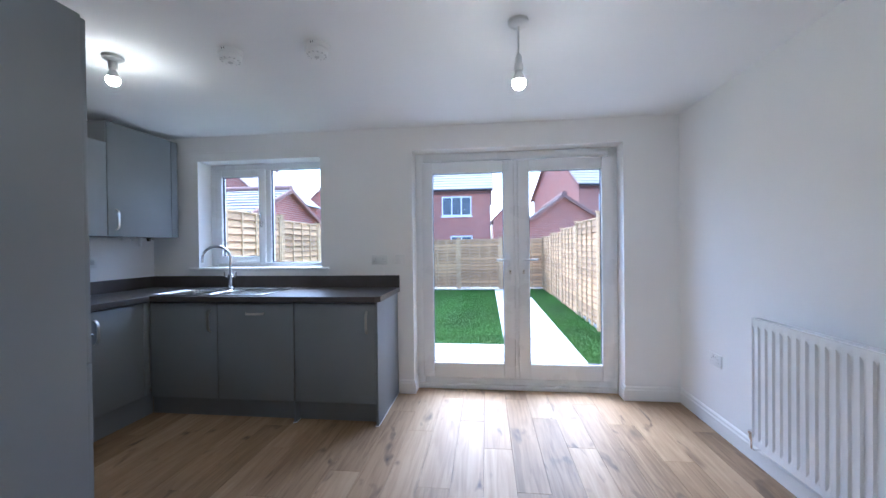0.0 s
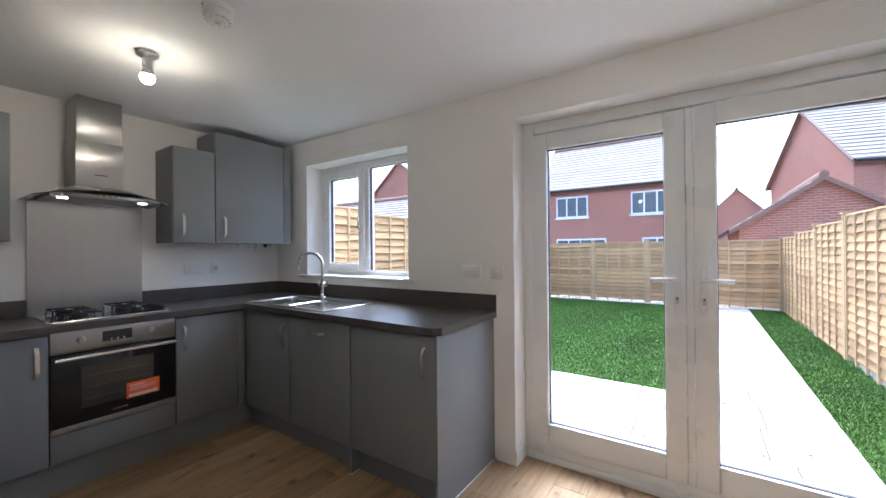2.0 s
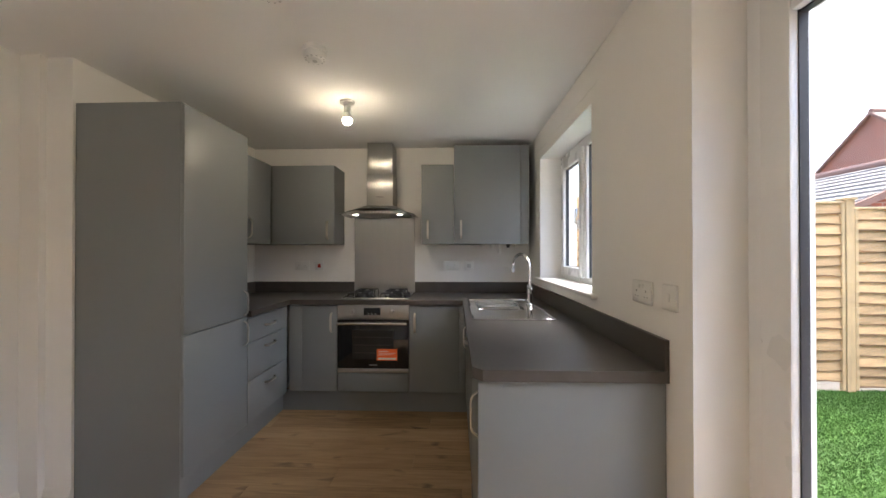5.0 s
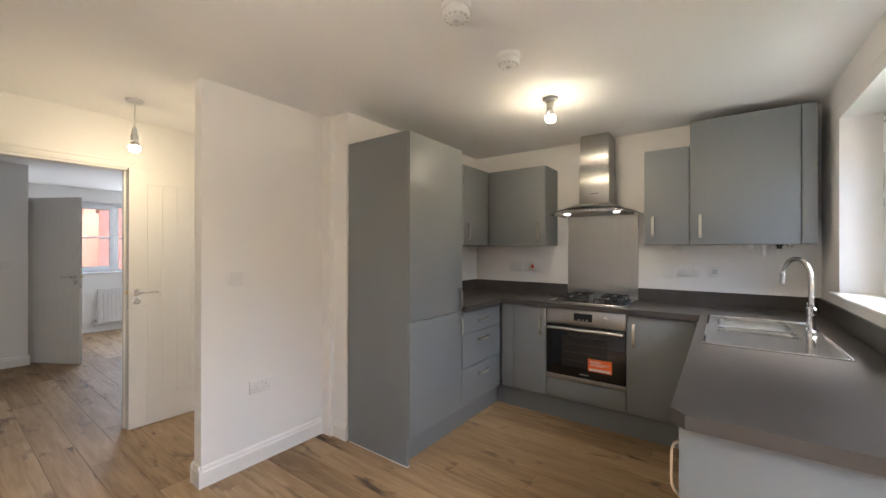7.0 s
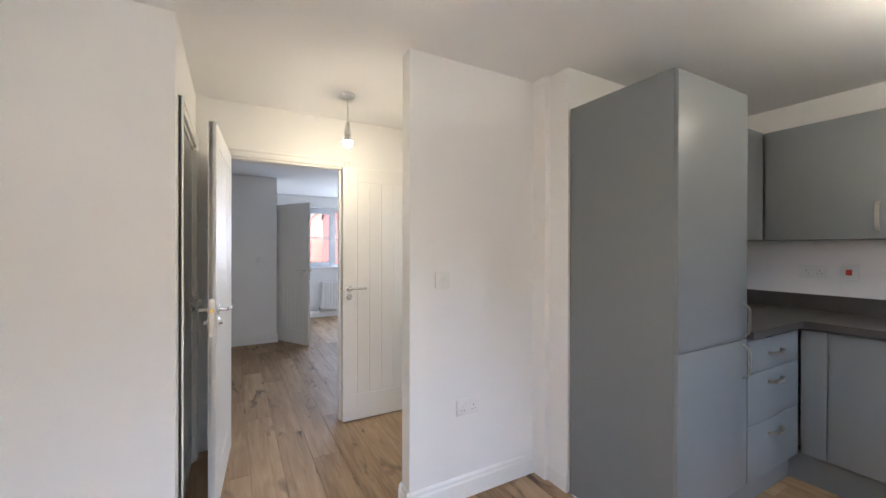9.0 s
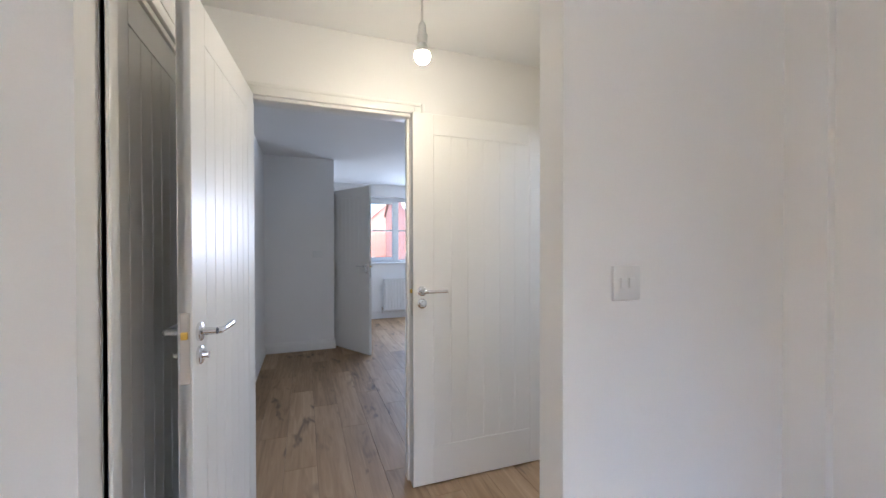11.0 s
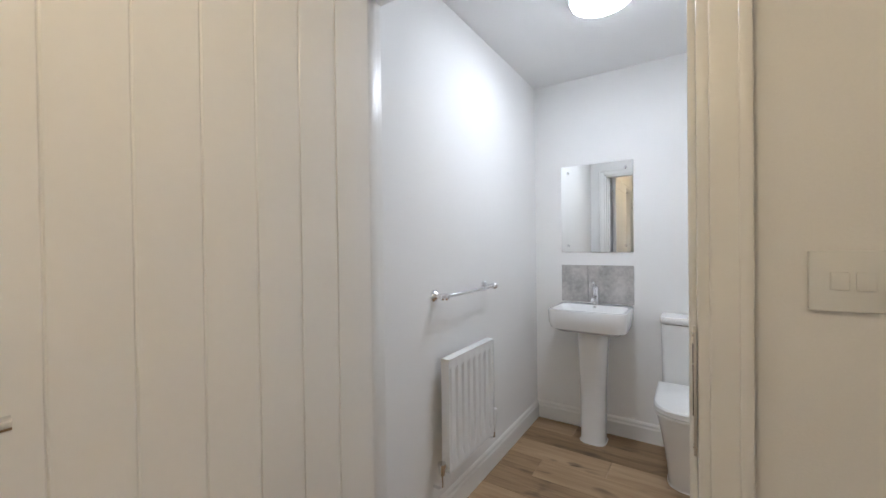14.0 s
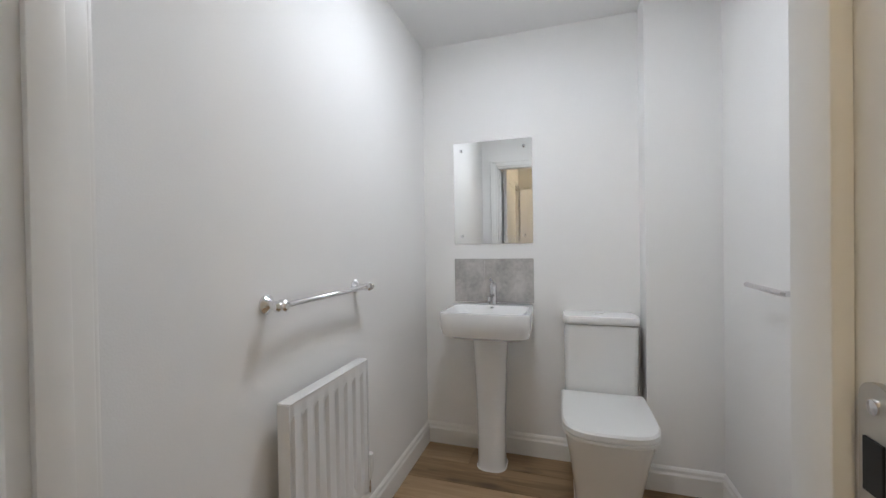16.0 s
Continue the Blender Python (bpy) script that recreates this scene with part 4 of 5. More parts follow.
def detector(label, x, y, r=0.058):
    ob = thing("smoke_alarm", label, "smoke alarm", (x, y, H))
    part("base", lathe(bmesh.new(), [(r * 1.02, 0), (r * 1.02, -0.024), (r * 0.96, -0.026)]), M_PLASTIC, ob)
    part("cover", lathe(bmesh.new(), [(r * 0.93, -0.026), (r * 0.95, -0.030), (r * 0.93, -0.044), (r * 0.88, -0.052), (r * 0.62, -0.056), (r * 0.60, -0.060), (r * 0.35, -0.062)]), M_PLASTIC, ob)
    for k in range(12):
        a = k * math.tau / 12
        part("vent", boxed(math.cos(a) * r * 0.76 - 0.004, math.cos(a) * r * 0.76 + 0.004, math.sin(a) * r * 0.76 - 0.004, math.sin(a) * r * 0.76 + 0.004, -0.0555, -0.050), M_PLASTIC2, ob)
    for d in (-0.006, 0.006):
        part("slot", boxed(d - 0.001, d + 0.001, -r * 1.03, -r * 1.0, -0.018, -0.008), M_DARK, ob)
    part("test_button", lathe(bmesh.new(), [(r * 0.22, -0.060), (r * 0.2, -0.065)], seg=16), M_PLASTIC2, ob)


detector("white round heat alarm on the kitchen ceiling", -1.345, 1.988)
detector("white round smoke alarm on the kitchen ceiling", -0.868, 1.995)
detector("white round smoke alarm on the living room ceiling", -0.39, -1.83)
wcl = thing("flush_ceiling_light", "round chrome-rimmed ceiling light, lit", "ceiling light", (-2.35, -0.33, H))
part("rim", lathe(bmesh.new(), [(0.15, 0), (0.15, -0.03), (0.142, -0.045), (0.132, -0.045)], seg=40), M_CHROME, wcl)
part("diffuser", lathe(bmesh.new(), [(0.131, -0.044), (0.126, -0.060), (0.10, -0.071), (0.05, -0.077), (0.005, -0.078)], seg=40), M_WCLIGHT, wcl, "white lit diffuser")


# ---- radiators ----
def radiator(label, width, z0, z1, at, rz, off=0.035):
    """A pressed steel panel radiator: the wall is at y = 0 and the front looks along -y; it starts at x = 0."""
    ob = thing("radiator", label, "radiator", at, rz=rz)
    h = z1 - z0
    n = max(4, round(width / 0.052))
    p = width / n
    top = []
    for i in range(n):
        x = i * p
        top += [(x, 0), (x + p * 0.28, 0), (x + p * 0.40, 1), (x + p * 0.88, 1)]
    top.append((width, 0))
    yb = -off - 0.012
    bm = bmesh.new()
    rows = []
    for z, k in ((z0, 0), (z0 + 0.035, 0), (z0 + 0.055, 1), (z1 - 0.055, 1), (z1 - 0.035, 0), (z1, 0)):
        rows.append([bm.verts.new((x, yb - 0.028 - (0.0 if not k else -0.010 + 0.010 * s), z)) for x, s in top])
    for a, b in zip(rows, rows[1:]):
        for i in range(len(a) - 1):
            bm.faces.new((a[i], a[i + 1], b[i + 1], b[i]))
    part("front_panel", bm, M_RAD, ob)
    part("back_panel", boxed(0.004, width - 0.004, yb, yb + 0.008, z0 + 0.01, z1 - 0.01, 0.003), M_RAD, ob)
    part("side_panel", boxed(-0.003, 0.003, yb - 0.030, yb + 0.010, z0 + 0.004, z1 + 0.002, 0.001, 1), M_RAD, ob)
    part("side_panel", boxed(width - 0.003, width + 0.003, yb - 0.030, yb + 0.010, z0 + 0.004, z1 + 0.002, 0.001, 1), M_RAD, ob)
    part("top_grille", boxed(-0.002, width + 0.002, yb - 0.031, yb + 0.011, z1, z1 + 0.006, 0.002, 1), M_RAD, ob)
    for x in (width * 0.2, width * 0.8):
        part("bracket", boxed(x - 0.015, x + 0.015, yb + 0.008, 0.0, z0 + 0.06, z1 - 0.06), M_RAD, ob)
    for s, x in ((-1, 0), (1, width)):
        vx = x + s * 0.035
        v = part("valve", lathe(bmesh.new(), [(0.011, 0), (0.014, 0.01), (0.014, 0.03), (0.018, 0.034), (0.018, 0.05)] if s < 0 else [(0.011, 0), (0.014, 0.02), (0.018, 0.03), (0.019, 0.09), (0.016, 0.10)], (vx, yb - 0.01, z0 + 0.01), seg=18), M_CHROME if s < 0 else M_PLASTIC, ob, "chrome lockshield valve" if s < 0 else "white thermostatic valve head")
        part("tail", rod(bmesh.new(), (x, yb - 0.01, z0 + 0.028), (vx, yb - 0.01, z0 + 0.028), 0.009, 12), M_CHROME, v)
        part("pipe", tube(bmesh.new(), [(vx, yb - 0.01, z0 + 0.01), (vx, yb - 0.01, z0 - 0.04), (vx, yb + 0.005, z0 - 0.05), (vx, -0.015, z0 - 0.05)], 0.006, 10), M_CHROME, v)
    return ob


radiator("white double panel radiator below the plain dining wall", 1.2, 0.16, 0.87, (1.565, 2.42, 0), -90, 0.05)
radiator("small white panel radiator in the toilet", 0.43, 0.26, 0.745, (-1.94, -0.95, 0), 180, 0.035)
radiator("white panel radiator under the living room window", 0.9, 0.15, 0.69, (-1.27, -5.45, 0), 180, 0.04)


# ---- toilet room ----
rl = thing("towel_rail", "chrome towel rail on the toilet wall", "towel rail", (0, 0, 0))
for x in (-1.945, -2.415):
    part("mount", lathe(bmesh.new(), [(0.027, 0), (0.027, 0.006), (0.020, 0.012), (0.012, 0.022), (0.011, 0.045), (0.016, 0.050), (0.016, 0.068), (0.010, 0.074)], (x, -0.95, 1.018), "Y", 24), M_CHROME, rl)
part("bar", rod(bmesh.new(), (-1.925, -0.891, 1.018), (-2.435, -0.891, 1.018), 0.0085, 14), M_CHROME, rl)
for x in (-1.922, -2.438):
    part("finial", lathe(bmesh.new(), [(0.006, -0.012), (0.014, -0.006), (0.015, 0.004), (0.008, 0.012)], (x, -0.891, 1.018), "X", 18), M_CHROME, rl)

mr = thing("wall_mirror", "frameless mirror fixed with chrome caps above the basin", "mirror", (-3.24, 0, 0))
part("glass", boxed(0.001, 0.006, -0.765, -0.315, 1.180, 1.765, 0.001, 1), M_MIRROR, mr)
for y in (-0.72, -0.36):
    for z in (1.225, 1.72):
        part("cap", lathe(bmesh.new(), [(0.009, 0.006), (0.009, 0.009), (0.005, 0.012)], (0, y, z), "X", 16), M_CHROME, mr)
tl = thing("basin_splashback", "grey stone-effect tiles above the basin", "splashback", (-3.24, 0, 0))
for y0, y1 in ((-0.765, -0.5895), (-0.5880, -0.315)):
    part("tile", boxed(0.001, 0.009, y0, y1, 0.848, 1.095, 0.001, 1), M_TILE, tl)

bs = thing("pedestal_basin", "white ceramic pedestal basin", "basin", (-3.24, -0.535, 0))


def brim(w, d, r, z, x0=0.0):
    return [(x0 + d / 2 + y, x, z) for x, y in rounded(w, d, r, 6)]


part("bowl", loft(bmesh.new(), [brim(0.28, 0.20, 0.06, 0.690, 0.03), brim(0.375, 0.30, 0.07, 0.702, 0.012), brim(0.428, 0.355, 0.065, 0.725, 0.004), brim(0.442, 0.372, 0.055, 0.765, 0.002), brim(0.446, 0.378, 0.055, 0.832, 0.002), brim(0.440, 0.372, 0.052, 0.842, 0.005), brim(0.405, 0.275, 0.05, 0.842, 0.085), brim(0.392, 0.262, 0.055, 0.825, 0.092), brim(0.26, 0.16, 0.06, 0.765, 0.13)]), M_CERAMIC, bs)
part("pedestal", loft(bmesh.new(), [brim(w, d, r, z, x) for w, d, r, z, x in ((0.150, 0.165, 0.055, 0.002, 0.055), (0.142, 0.158, 0.055, 0.03, 0.058), (0.148, 0.158, 0.055, 0.30, 0.058), (0.172, 0.165, 0.055, 0.58, 0.052), (0.186, 0.175, 0.055, 0.695, 0.045))]), M_CERAMIC, bs)
part("sealant", loft(bmesh.new(), [brim(0.158, 0.173, 0.058, 0.0005, 0.051), brim(0.154, 0.169, 0.057, 0.005, 0.053)]), M_PLASTIC, bs, "white sealant line round the foot")
part("overflow", lathe(bmesh.new(), [(0.012, 0), (0.012, 0.003), (0.006, 0.004)], (0.088, 0, 0.825), "X", 18), M_CHROME, bs, "chrome overflow ring")
bt2 = thing("basin_tap", "small chrome basin mixer tap", "tap", (-3.195, -0.535, 0.8425))
part("body", lathe(bmesh.new(), [(0.024, 0), (0.024, 0.006), (0.020, 0.012), (0.020, 0.085), (0.022, 0.09), (0.022, 0.11), (0.014, 0.118)]), M_CHROME, bt2)
part("spout", tube(bmesh.new(), [(0.01, 0, 0.05), (0.06, 0, 0.055), (0.10, 0, 0.045), (0.108, 0, 0.03)], 0.012, 14), M_CHROME, bt2)
part("lever", tube(bmesh.new(), [(0.0, 0, 0.115), (0.02, 0, 0.13), (0.075, 0, 0.145)], 0.007, 10), M_CHROME, bt2)

wc = thing("toilet", "white close-coupled toilet with its lid down", "toilet", (-3.24, 0.01, 0))
part("cistern", loft(bmesh.new(), [brim(0.335, 0.150, 0.03, 0.40, 0.004), brim(0.337, 0.155, 0.03, 0.47, 0.004), brim(0.342, 0.165, 0.03, 0.772, 0.004), brim(0.330, 0.155, 0.03, 0.7735, 0.006)]), M_CERAMIC, wc)
part("cistern_lid", loft(bmesh.new(), [brim(0.346, 0.170, 0.03, 0.777, 0.003), brim(0.352, 0.175, 0.032, 0.783, 0.002), brim(0.352, 0.175, 0.032, 0.808, 0.002), brim(0.344, 0.168, 0.03, 0.815, 0.005)]), M_CERAMIC, wc)
part("flush_button", lathe(bmesh.new(), [(0.024, 0.812), (0.024, 0.818), (0.018, 0.820)], (0.09, 0, 0)), M_CHROME, wc)


def dee(w, x0, x1, z, front=1.0):
    """A D-shaped ring: straight at the back, round at the front."""
    out = [(x0, -w / 2, z), (x0, w / 2, z)]
    xs = x1 - w * 0.50 * front
    for i in range(17):
        a = math.pi / 2 - i * math.pi / 16
        out.append((xs + (x1 - xs) * max(0, math.cos(a)) ** 0.62, w / 2 * math.copysign(abs(math.sin(a)) ** 0.62, math.sin(a)), z))
    return out


part("pan", loft(bmesh.new(), [dee(0.262, 0.01, 0.455, 0.002), dee(0.262, 0.008, 0.457, 0.02), dee(0.278, 0.006, 0.48, 0.12), dee(0.315, 0.005, 0.535, 0.27), dee(0.343, 0.004, 0.575, 0.36), dee(0.35, 0.004, 0.585, 0.395)]), M_CERAMIC, wc)
part("sealant", loft(bmesh.new(), [dee(0.270, 0.008, 0.461, 0.0005), dee(0.266, 0.009, 0.458, 0.005)]), M_PLASTIC, wc, "white sealant line round the foot")
part("seat", loft(bmesh.new(), [dee(0.365, 0.172, 0.60, 0.398), dee(0.37, 0.172, 0.604, 0.402), dee(0.37, 0.172, 0.604, 0.412), dee(0.362, 0.174, 0.60, 0.415)]), M_PLASTIC, wc)
part("lid", loft(bmesh.new(), [dee(0.368, 0.172, 0.602, 0.417), dee(0.374, 0.170, 0.606, 0.421), dee(0.374, 0.170, 0.606, 0.440), dee(0.362, 0.176, 0.598, 0.448), dee(0.30, 0.20, 0.56, 0.450)]), M_PLASTIC, wc)
rh = thing("toilet_roll_holder", "chrome toilet roll holder on the wall", "toilet roll holder", (-2.46, 0.53, 1.015))
part("plate", lathe(bmesh.new(), [(0.024, 0), (0.024, -0.008), (0.012, -0.02), (0.010, -0.05)], (0, 0, 0), "Y", 20), M_CHROME, rh)
part("arm", tube(bmesh.new(), [(0, -0.05, 0), (0, -0.065, 0), (-0.02, -0.07, 0), (-0.24, -0.07, 0.004)], 0.009, 10), M_CHROME, rh)


# ---- garden and beyond ----
G = -0.28
solid("ground", boxed(-400, 400, -400, 400, G - 0.30, G - 0.06), M_GROUND, "bare earth ground reaching the horizon", "ground", "structure", False)
LX, RX, BY, PX0, PX1, PY = -4.10, 2.05, 14.05, 0.27, 1.33, 6.2
rng = random.Random(4)


def turf(name, x0, x1, y0, y1, density):
    solid("lawn_bed", boxed(x0, x1, y0, y1, G - 0.07, G - 0.02), M_SOIL, "dense turf under the lawn", "lawn", "structure", False)
    gen = np.random.default_rng(7)
    k = int((x1 - x0) * (y1 - y0) * density)
    p = np.stack([gen.uniform(x0, x1, k), gen.uniform(y0, y1, k), np.full(k, G - 0.022)], 1)
    a, h, w = gen.uniform(0, math.tau, k), gen.uniform(0.014, 0.034, k), gen.uniform(0.003, 0.006, k)
    side = np.stack([np.cos(a) * w, np.sin(a) * w, np.zeros(k)], 1)
    lean = np.stack([gen.normal(0, 0.02, k), gen.normal(0, 0.02, k), h], 1)
    verts = np.stack([p - side, p + side, p + lean], 1).reshape(-1, 3)
    me = bpy.data.meshes.new(name)
    me.from_pydata(verts.tolist(), [], np.arange(3 * k).reshape(-1, 3).tolist())
    me.materials.append(M_GRASS)
    tagged(new(name, me), "short green lawn of new turf", "grass", "", "stuff")


turf("grass", LX, PX0, PY, BY - 0.25, 8000)
turf("grass", LX, -1.36, 3.72, PY, 8000)
turf("grass", PX1, RX, 3.72, BY, 8000)
tagged(new("pavement"), "pale concrete paving slabs of patio and path", "paving", "", "structure")
pave = bpy.data.objects["pavement"]
slab_meshes = {}


def slab(x0, x1, y0, y1):
    w, d = round(x1 - x0, 3), round(y1 - y0, 3)
    if (w, d) not in slab_meshes:
        slab_meshes[(w, d)] = mesh_of("slab", boxed(0.005, w - 0.005, 0.005, d - 0.005, -0.05, 0, 0.004, 1), M_SLAB, False)
    ob = new("slab", slab_meshes[(w, d)])
    ob.parent = pave
    ob.location = (x0, y0, G + rng.uniform(-0.002, 0.002))


for j in range(4):
    y0 = 3.72 + j * 0.62
    x = -1.36
    for i in range(5):
        w = (0.45, 0.60, 0.55, 0.60, 0.49)[(i + j) % 5]
        slab(x, x + w, y0, y0 + 0.62)
        x += w
for j in range(17):
    y0, y1 = 6.2 + j * 0.45, 6.2 + (j + 1) * 0.45
    s = 0.60 if j % 2 else 0.46
    slab(PX0, PX0 + s, y0, y1), slab(PX0 + s, PX1, y0, y1)
for i in range(10):
    slab(LX + i * 0.437, LX + (i + 1) * 0.437, BY - 0.25, BY - 0.05)


def fence(label, a, b, top, posts, step=0.0, height=1.80, flip=1):
    """A lap-panel fence from a to b in plan; step raises each bay; battens stand on the side flip."""
    a, b = Vector(a), Vector(b)
    d = (b - a).normalized()
    ang = math.degrees(math.atan2(d.y, d.x))
    ob = thing("fence", label, "fence", (a.x, a.y, G), rz=ang)
    L = (b - a).length
    bay = L / posts
    zt = top - G
    slats = []
    for v in range(5):
        stations = []
        for i in range(8):
            w = 0.006 * math.sin(i * 1.9 + v * 2.3) + rng.uniform(-0.004, 0.004)
            x = 0.05 + i * (bay - 0.10) / 7
            stations.append([(x, 0.0, w), (x, 0.030, w), (x, 0.029, w + 0.011 + rng.uniform(-0.004, 0.006)), (x, 0.005, 0.135), (x, -0.004, 0.135)])
        board = mesh_of("slat", loft(bmesh.new(), stations), M_FENCE, False)
        board.materials.append(M_EDGESHADE)
        # lower edge coloured dark: bark plus the lap's painted shadow line
        for i in range(7):
            board.polygons[i * 5].material_index = board.polygons[i * 5 + 1].material_index = 1
        slats.append(board)
    capm = mesh_of("post_cap", prism(bmesh.new(), rounded(0.135, 0.135, 0.01, 2), "z", 0.0, 0.025), M_POST, False)
    railm = mesh_of("top_rail", boxed(0.05, bay - 0.05, -0.028, 0.028, -0.015, 0.012, 0.003, 1), M_POST, False)
    for i in range(posts + 1):
        z = zt + step * i
        o = new("post", mesh_of("post", boxed(-0.048, 0.048, -0.048, 0.048, -0.3, z + 0.06, 0.004, 1), M_POST, False))
        o.parent, o.location = ob, (i * bay, 0, 0)
        o = new("post_cap", capm)
        o.parent, o.location = ob, (i * bay, 0, z + 0.06)
        if i == posts:
            break
        z += step * 0.5
        o = new("top_rail", railm)
        o.parent, o.location = ob, (i * bay, 0, z)
        n = int((z - 0.0) / 0.122)
        for k in range(n):
            o = new("slat", slats[(k * 3 + i) % 5])
            o.parent = ob
            o.location, o.rotation_euler = (i * bay, rng.uniform(-0.004, 0.004), z - 0.145 - k * 0.122), (0, rng.uniform(-0.005, 0.005), 0)
            o.scale = (1, -flip, 1)
        batm = mesh_of("batten", boxed(-0.019, 0.019, -0.036, 0.0, 0.0, z - 0.015, 0.002, 1), M_POST, False)
        for k in range(5):
            o = new("batten", batm)
            o.parent, o.location = ob, (i * bay + 0.075 + k * (bay - 0.15) / 4, -0.006 if flip > 0 else 0.042, 0)


fence("new softwood lap-panel fence at the end of the lawn", (LX, BY), (RX, BY), 1.52, 4)
fence("new softwood lap-panel fence along the lawn", (LX, 3.9), (LX, BY), 2.02, 6, -0.07)
fence("new softwood lap-panel fence along the path", (RX, BY), (RX, 3.9), 1.52, 6, 0.075)


def fallen_leaf(x, y, s, a):
    ob = solid("fallen_leaf", loft(bmesh.new(), [[(s * u * math.cos(a) - v * s * math.sin(a), s * u * math.sin(a) + v * s * math.cos(a), z + 0.02 * u * u) for u, v in ((-1, 0), (-0.4, 0.35), (0.4, 0.3), (1, 0), (0.4, -0.3), (-0.4, -0.35))] for z in (0.0, 0.003)]), M_BARK, "small brown fallen leaf on the paving", "leaf")
    tagged(ob, group="fallen leaves on the path")
    ob.location = (x, y, G + 0.003)


for k in range(11):
    fallen_leaf(0.4 + 0.8 * ((k * 0.37) % 1), 4.3 + k * 0.55 + 0.2 * math.sin(k * 2.3), 0.018 + 0.012 * ((k * 0.61) % 1), k * 1.7)
for k in range(5):
    fallen_leaf(-1.1 + k * 0.33, 4.4 + 1.5 * ((k * 0.43) % 1), 0.02, k * 2.1)


def far_window(parent, x0, x1, y, z0, z1, n):
    """A far white window on a wall that looks along -y."""
    w = part("window", boxed(x0, x1, y - 0.03, y + 0.05, z0, z1, 0.01, 1), M_UPVC, parent, "white plastic window")
    p = (x1 - x0 - 0.07) / n
    for i in range(n):
        part("pane", boxed(x0 + 0.07 + i * p, x0 + i * p + p, y - 0.034, y - 0.031, z0 + 0.09, z1 - 0.09), M_FARGLASS, w)
    part("sill", boxed(x0 - 0.08, x1 + 0.08, y - 0.09, y - 0.03, z0 - 0.07, z0 - 0.001), M_UPVC, w)


def house(label, x0, x1, y0, y1, eaves, ridge, along, windows=(), tile=M_ROOF, brick=M_BRICK, band=True, name="house", cat="house", at=(0, 0), rz=0.0):
    """A brick house with a gabled roof whose ridge runs along x or y; windows lie on its -y face."""
    ob = thing(name, label, cat, (*at, 0), rz=rz)
    zb = G - 0.1
    bm = boxed(x0, x1, y0, y1, zb, eaves)
    if along == "x":
        prism(bm, [(y0, eaves), (y1, eaves), ((y0 + y1) / 2, ridge)], "x", x0, x1)
    else:
        prism(bm, [(x0, eaves), (x1, eaves), ((x0 + x1) / 2, ridge)], "y", y0, y1)
    part("wall", bm, brick, ob, smooth=False)
    a0, a1, c0, c1 = (y0, y1, x0, x1) if along == "x" else (x0, x1, y0, y1)
    mid, half = (a0 + a1) / 2, (a1 - a0) / 2
    slope = math.hypot(half, ridge - eaves)
    n = max(6, round(slope / 0.30))
    bm = bmesh.new()
    for s in (-1, 1):
        for k in range(n):
            def at(f, lift):
                return (mid + s * (half + 0.25) * (1 - f), eaves - (ridge - eaves) * 0.25 / half + (ridge - eaves) * (1 + 0.25 / half) * f + lift)
            f0, f1 = k / n, (k + 1) / n
            lo, hi = at(f0, 0.10), at(f1, 0.055)
            poly = [lo, hi, (hi[0], hi[1] - 0.035), (lo[0], lo[1] - 0.075)]
            prism(bm, poly, "x" if along == "x" else "y", c0 - 0.12, c1 + 0.12)
    rf = part("roof", bm, tile, ob, "pale concrete roof tiles in courses", smooth=False)
    r0, r1 = c0 - 0.13, c1 + 0.13
    part("ridge_tile", rod(bmesh.new(), (r0, mid, ridge + 0.09) if along == "x" else (mid, r0, ridge + 0.09), (r1, mid, ridge + 0.09) if along == "x" else (mid, r1, ridge + 0.09), 0.11, 10), M_RIDGE, rf)
    for s in (-1, 1):
        for c in (c0 - 0.14, c1 + 0.14):
            e0 = (mid + s * (half + 0.25), eaves - (ridge - eaves) * 0.25 / half + 0.04)
            e1 = (mid, ridge + 0.06)
            poly = [e0, e1, (e1[0], e1[1] - 0.13), (e0[0], e0[1] - 0.13)]
            part("verge", prism(bmesh.new(), poly, "x" if along == "x" else "y", c - 0.05, c + 0.05), M_RIDGE, rf)
        g = mid + s * (half + 0.28)
        ez = eaves - (ridge - eaves) * 0.25 / half
        part("gutter", rod(bmesh.new(), (c0 - 0.1, g, ez) if along == "x" else (g, c0 - 0.1, ez), (c1 + 0.1, g, ez) if along == "x" else (g, c1 + 0.1, ez), 0.07, 10), M_GUTTER, rf)
    if band and along == "x":
        part("brick_band", boxed(x0, x1, y0 - 0.015, y0 + 0.05, eaves - 0.42, eaves - 0.22), M_BRICKDARK, ob)
    for wdw in windows:
        far_window(ob, *wdw)
    return ob
AY = 22.5
house("two-storey red brick house behind the garden", -7.5, 0.25, AY, AY + 7.5, 4.75, 7.7, "x", [(-6.4, -4.7, AY, 3.05, 4.22, 3), (-2.6, -0.85, AY, 3.05, 4.22, 3), (-6.4, -3.8, AY, 0.6, 1.9, 4), (-2.1, -0.8, AY, 0.6, 1.9, 2)])
house("red brick garage with pale tiled roof beyond the path fence", 1.3, 5.1, 16.2, 22.0, 2.0, 3.3, "y", name="garage", cat="garage")
house("tall red brick house beyond the garage", 0.0, 9.0, 0.0, 7.3, 4.9, 7.9, "x", [(1.2, 2.4, 0.0, 3.0, 4.2, 2)], at=(5.3, 22.6), rz=13.0)
house("red brick garage beside the lawn fence", -13.0, -6.84, 9.6, 15.6, 2.0, 3.27, "x", name="garage", cat="garage", band=False)
house("red brick house beyond the side garage", -20.0, -13.4, 21.0, 29.0, 4.6, 7.4, "y")
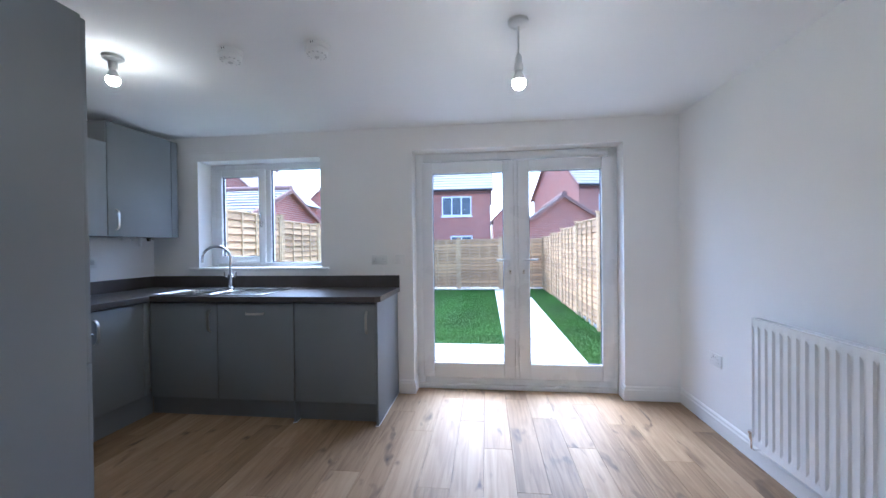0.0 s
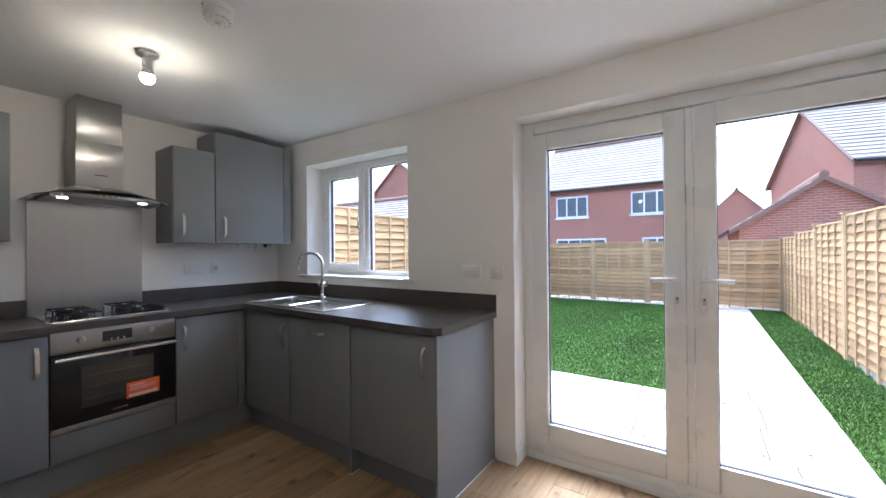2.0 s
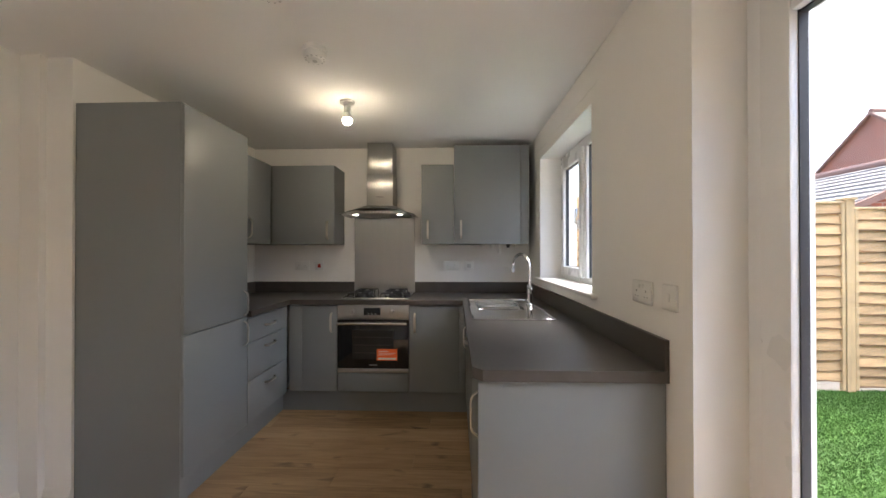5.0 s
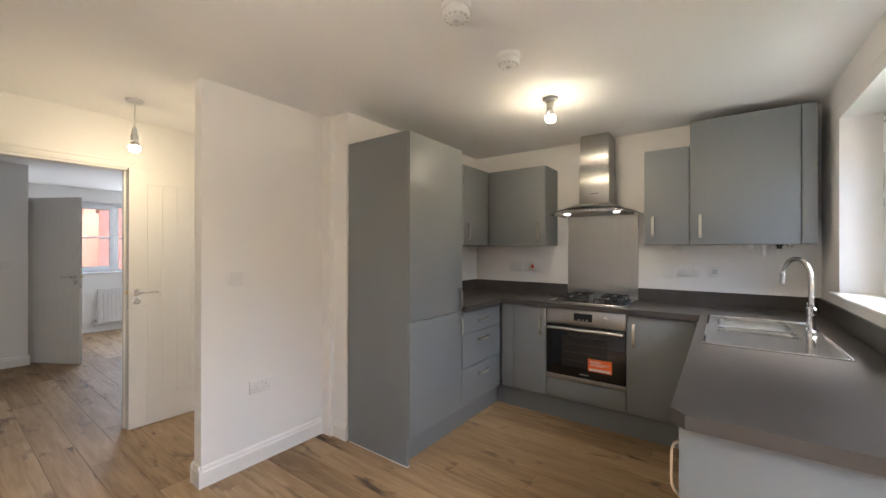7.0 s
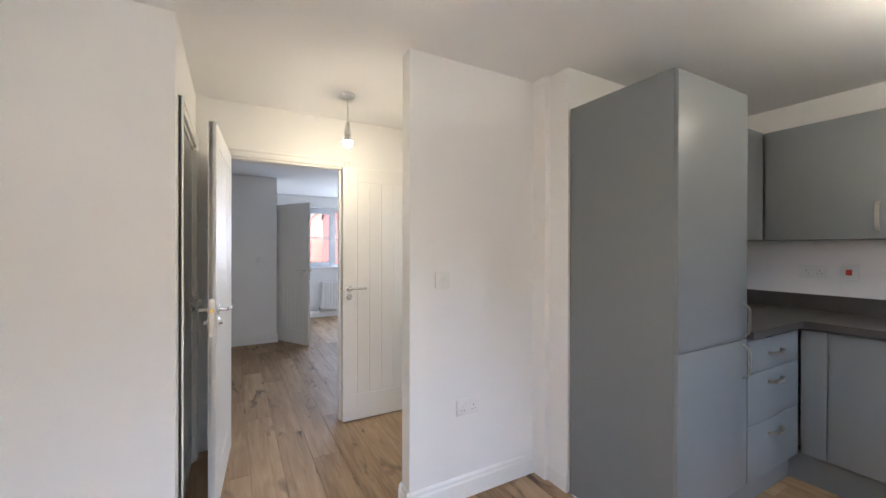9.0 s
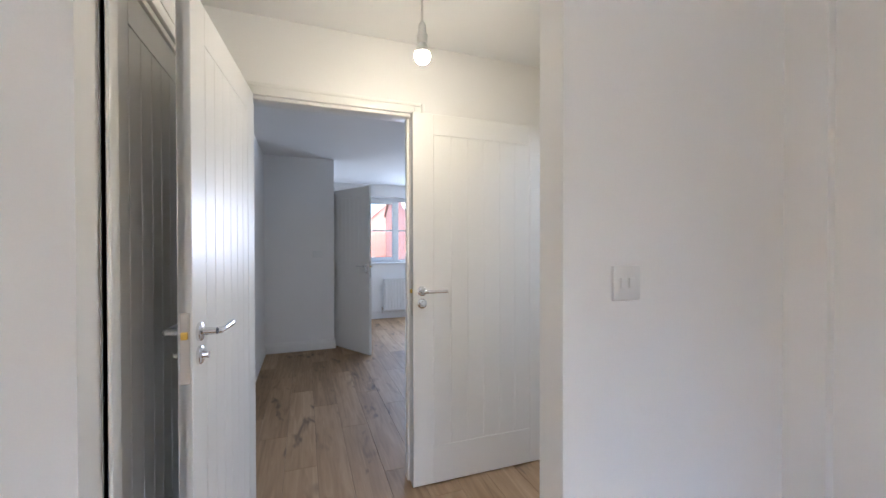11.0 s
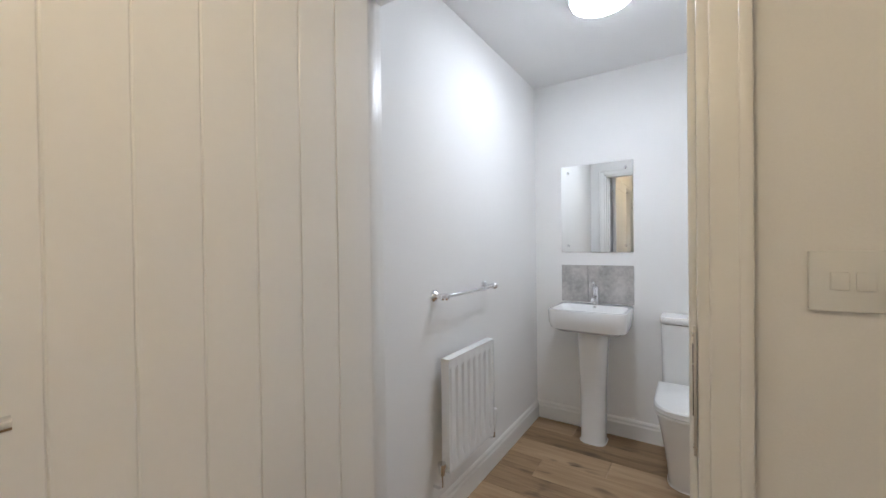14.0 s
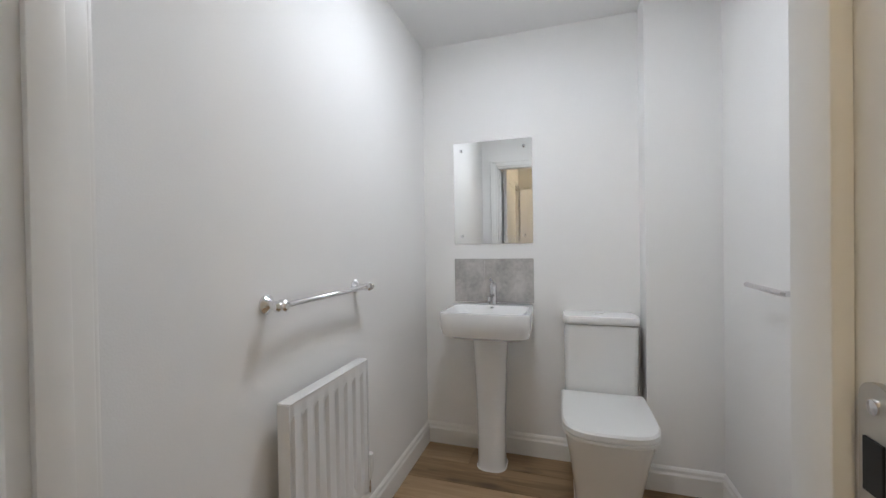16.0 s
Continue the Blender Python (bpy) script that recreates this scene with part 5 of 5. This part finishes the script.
house("red brick house beyond the lawn corner", -20.0, -14.2, 38.0, 47.0, 4.7, 7.3, "y")
house("far buff brick house between the roofs", -33.0, -24.0, 46.0, 56.0, 4.2, 6.4, "x", brick=M_RENDER)
house("distant red brick house seen past the back house", 0.9, 5.5, 47.0, 56.0, 4.5, 6.9, "y")
# street side
house("red brick gable-ended house across the street", -13.2, -6.3, -48.0, -40.0, 4.0, 7.0, "y")
house("red brick terraced house across the street", 0.0, 9.0, 0.0, 8.0, 4.5, 7.2, "x", [(0.5, 1.5, 0.0, 2.6, 3.7, 2), (3.0, 4.4, 0.0, 2.6, 3.7, 2), (2.6, 4.4, 0.0, 0.5, 1.7, 2)], at=(-7.9, -30.0), rz=180.0)
solid("road", boxed(-80, 80, -19, -13.5, G - 0.06, G - 0.03), M_ROAD, "grey asphalt street", "road", "structure", False)
solid("pavement_front", boxed(-80, 80, -13.5, -11.5, G - 0.06, G + 0.03), M_SLAB, "pale concrete pavement beside the street", "pavement", "structure", False)


def car(label, x, y, rz):
    """A small hatchback along x: shaped body, dark glasshouse, wheels with rims, lamps."""
    ob = thing("car", label, "car", (x, y, G - 0.03), rz=rz)
    side = [(-1.95, 0.28), (-1.98, 0.55), (-1.85, 0.80), (-0.95, 0.93), (1.70, 0.95), (1.93, 0.80), (1.95, 0.30)]
    part("body", loft(bmesh.new(), [[(px_, w, pz) for px_, pz in side] for w in (-0.82, -0.80, 0.80, 0.82)]), M_CAR, ob, "white painted body")
    cabin = [(-0.95, 0.93), (-0.25, 1.38), (0.30, 1.46), (1.20, 1.43), (1.70, 0.95)]
    part("roof", prism(bmesh.new(), [(-0.28, 1.40), (0.30, 1.475), (1.22, 1.445), (1.15, 1.41), (0.30, 1.44), (-0.22, 1.37)], "y", -0.66, 0.66), M_CAR, ob)
    part("glass", loft(bmesh.new(), [[(px_, w * (1 - 0.22 * (pz - 0.93)), pz) for px_, pz in cabin] for w in (-0.76, 0.76)]), M_FARGLASS, ob, "dark car windows")
    for wx in (-1.25, 1.25):
        for wy, sgn in ((-0.80, -1), (0.80, 1)):
            tyre = part("tyre", lathe(bmesh.new(), [(0.20, -0.09), (0.29, -0.09), (0.31, -0.05), (0.31, 0.05), (0.29, 0.09), (0.20, 0.09)], (wx, wy, 0.31), "Y", 24), M_RUBBER, ob, "black rubber tyre")
            part("rim", lathe(bmesh.new(), [(0.195, 0.0), (0.195, sgn * 0.085), (0.06, sgn * 0.095)], (wx, wy, 0.31), "Y", 20), M_NICKEL, tyre)
    for wy in (-0.62, 0.62):
        part("headlight", boxed(-1.95, -1.86, wy - 0.14, wy + 0.14, 0.62, 0.74, 0.02), M_CHROME, ob)


car("small white hatchback parked across the street", -1.9, -22.5, 4.0)

# ---- floor planks ----
PW, PL = 0.178, 1.22
plank_mesh = mesh_of("plank", boxed(0.0006, PW - 0.0006, 0.0006, PL - 0.0006, -0.012, 0.0, 0.0012, 1), M_OAK, False)
rng = random.Random(11)
for i in range(27):
    x = -3.24 + i * PW
    y = -5.45 - (i * 0.43 + rng.uniform(0, 0.2)) % PL
    while y < 3.55:
        hi, lo = min(y + PL, 3.555), max(y, -5.47)
        n = round(hi - lo, 3)
        if n > 0.02:
            if n > PL - 0.01:
                me = plank_mesh
            else:
                me = mesh_of("plank", boxed(0.0006, PW - 0.0006, 0.0006, n - 0.0006, -0.012, 0.0, 0.0012, 1), M_OAK, False)
            ob = new("plank", me)
            ob.parent = floor
            ob.location = (x, lo, 0)
        y += PL
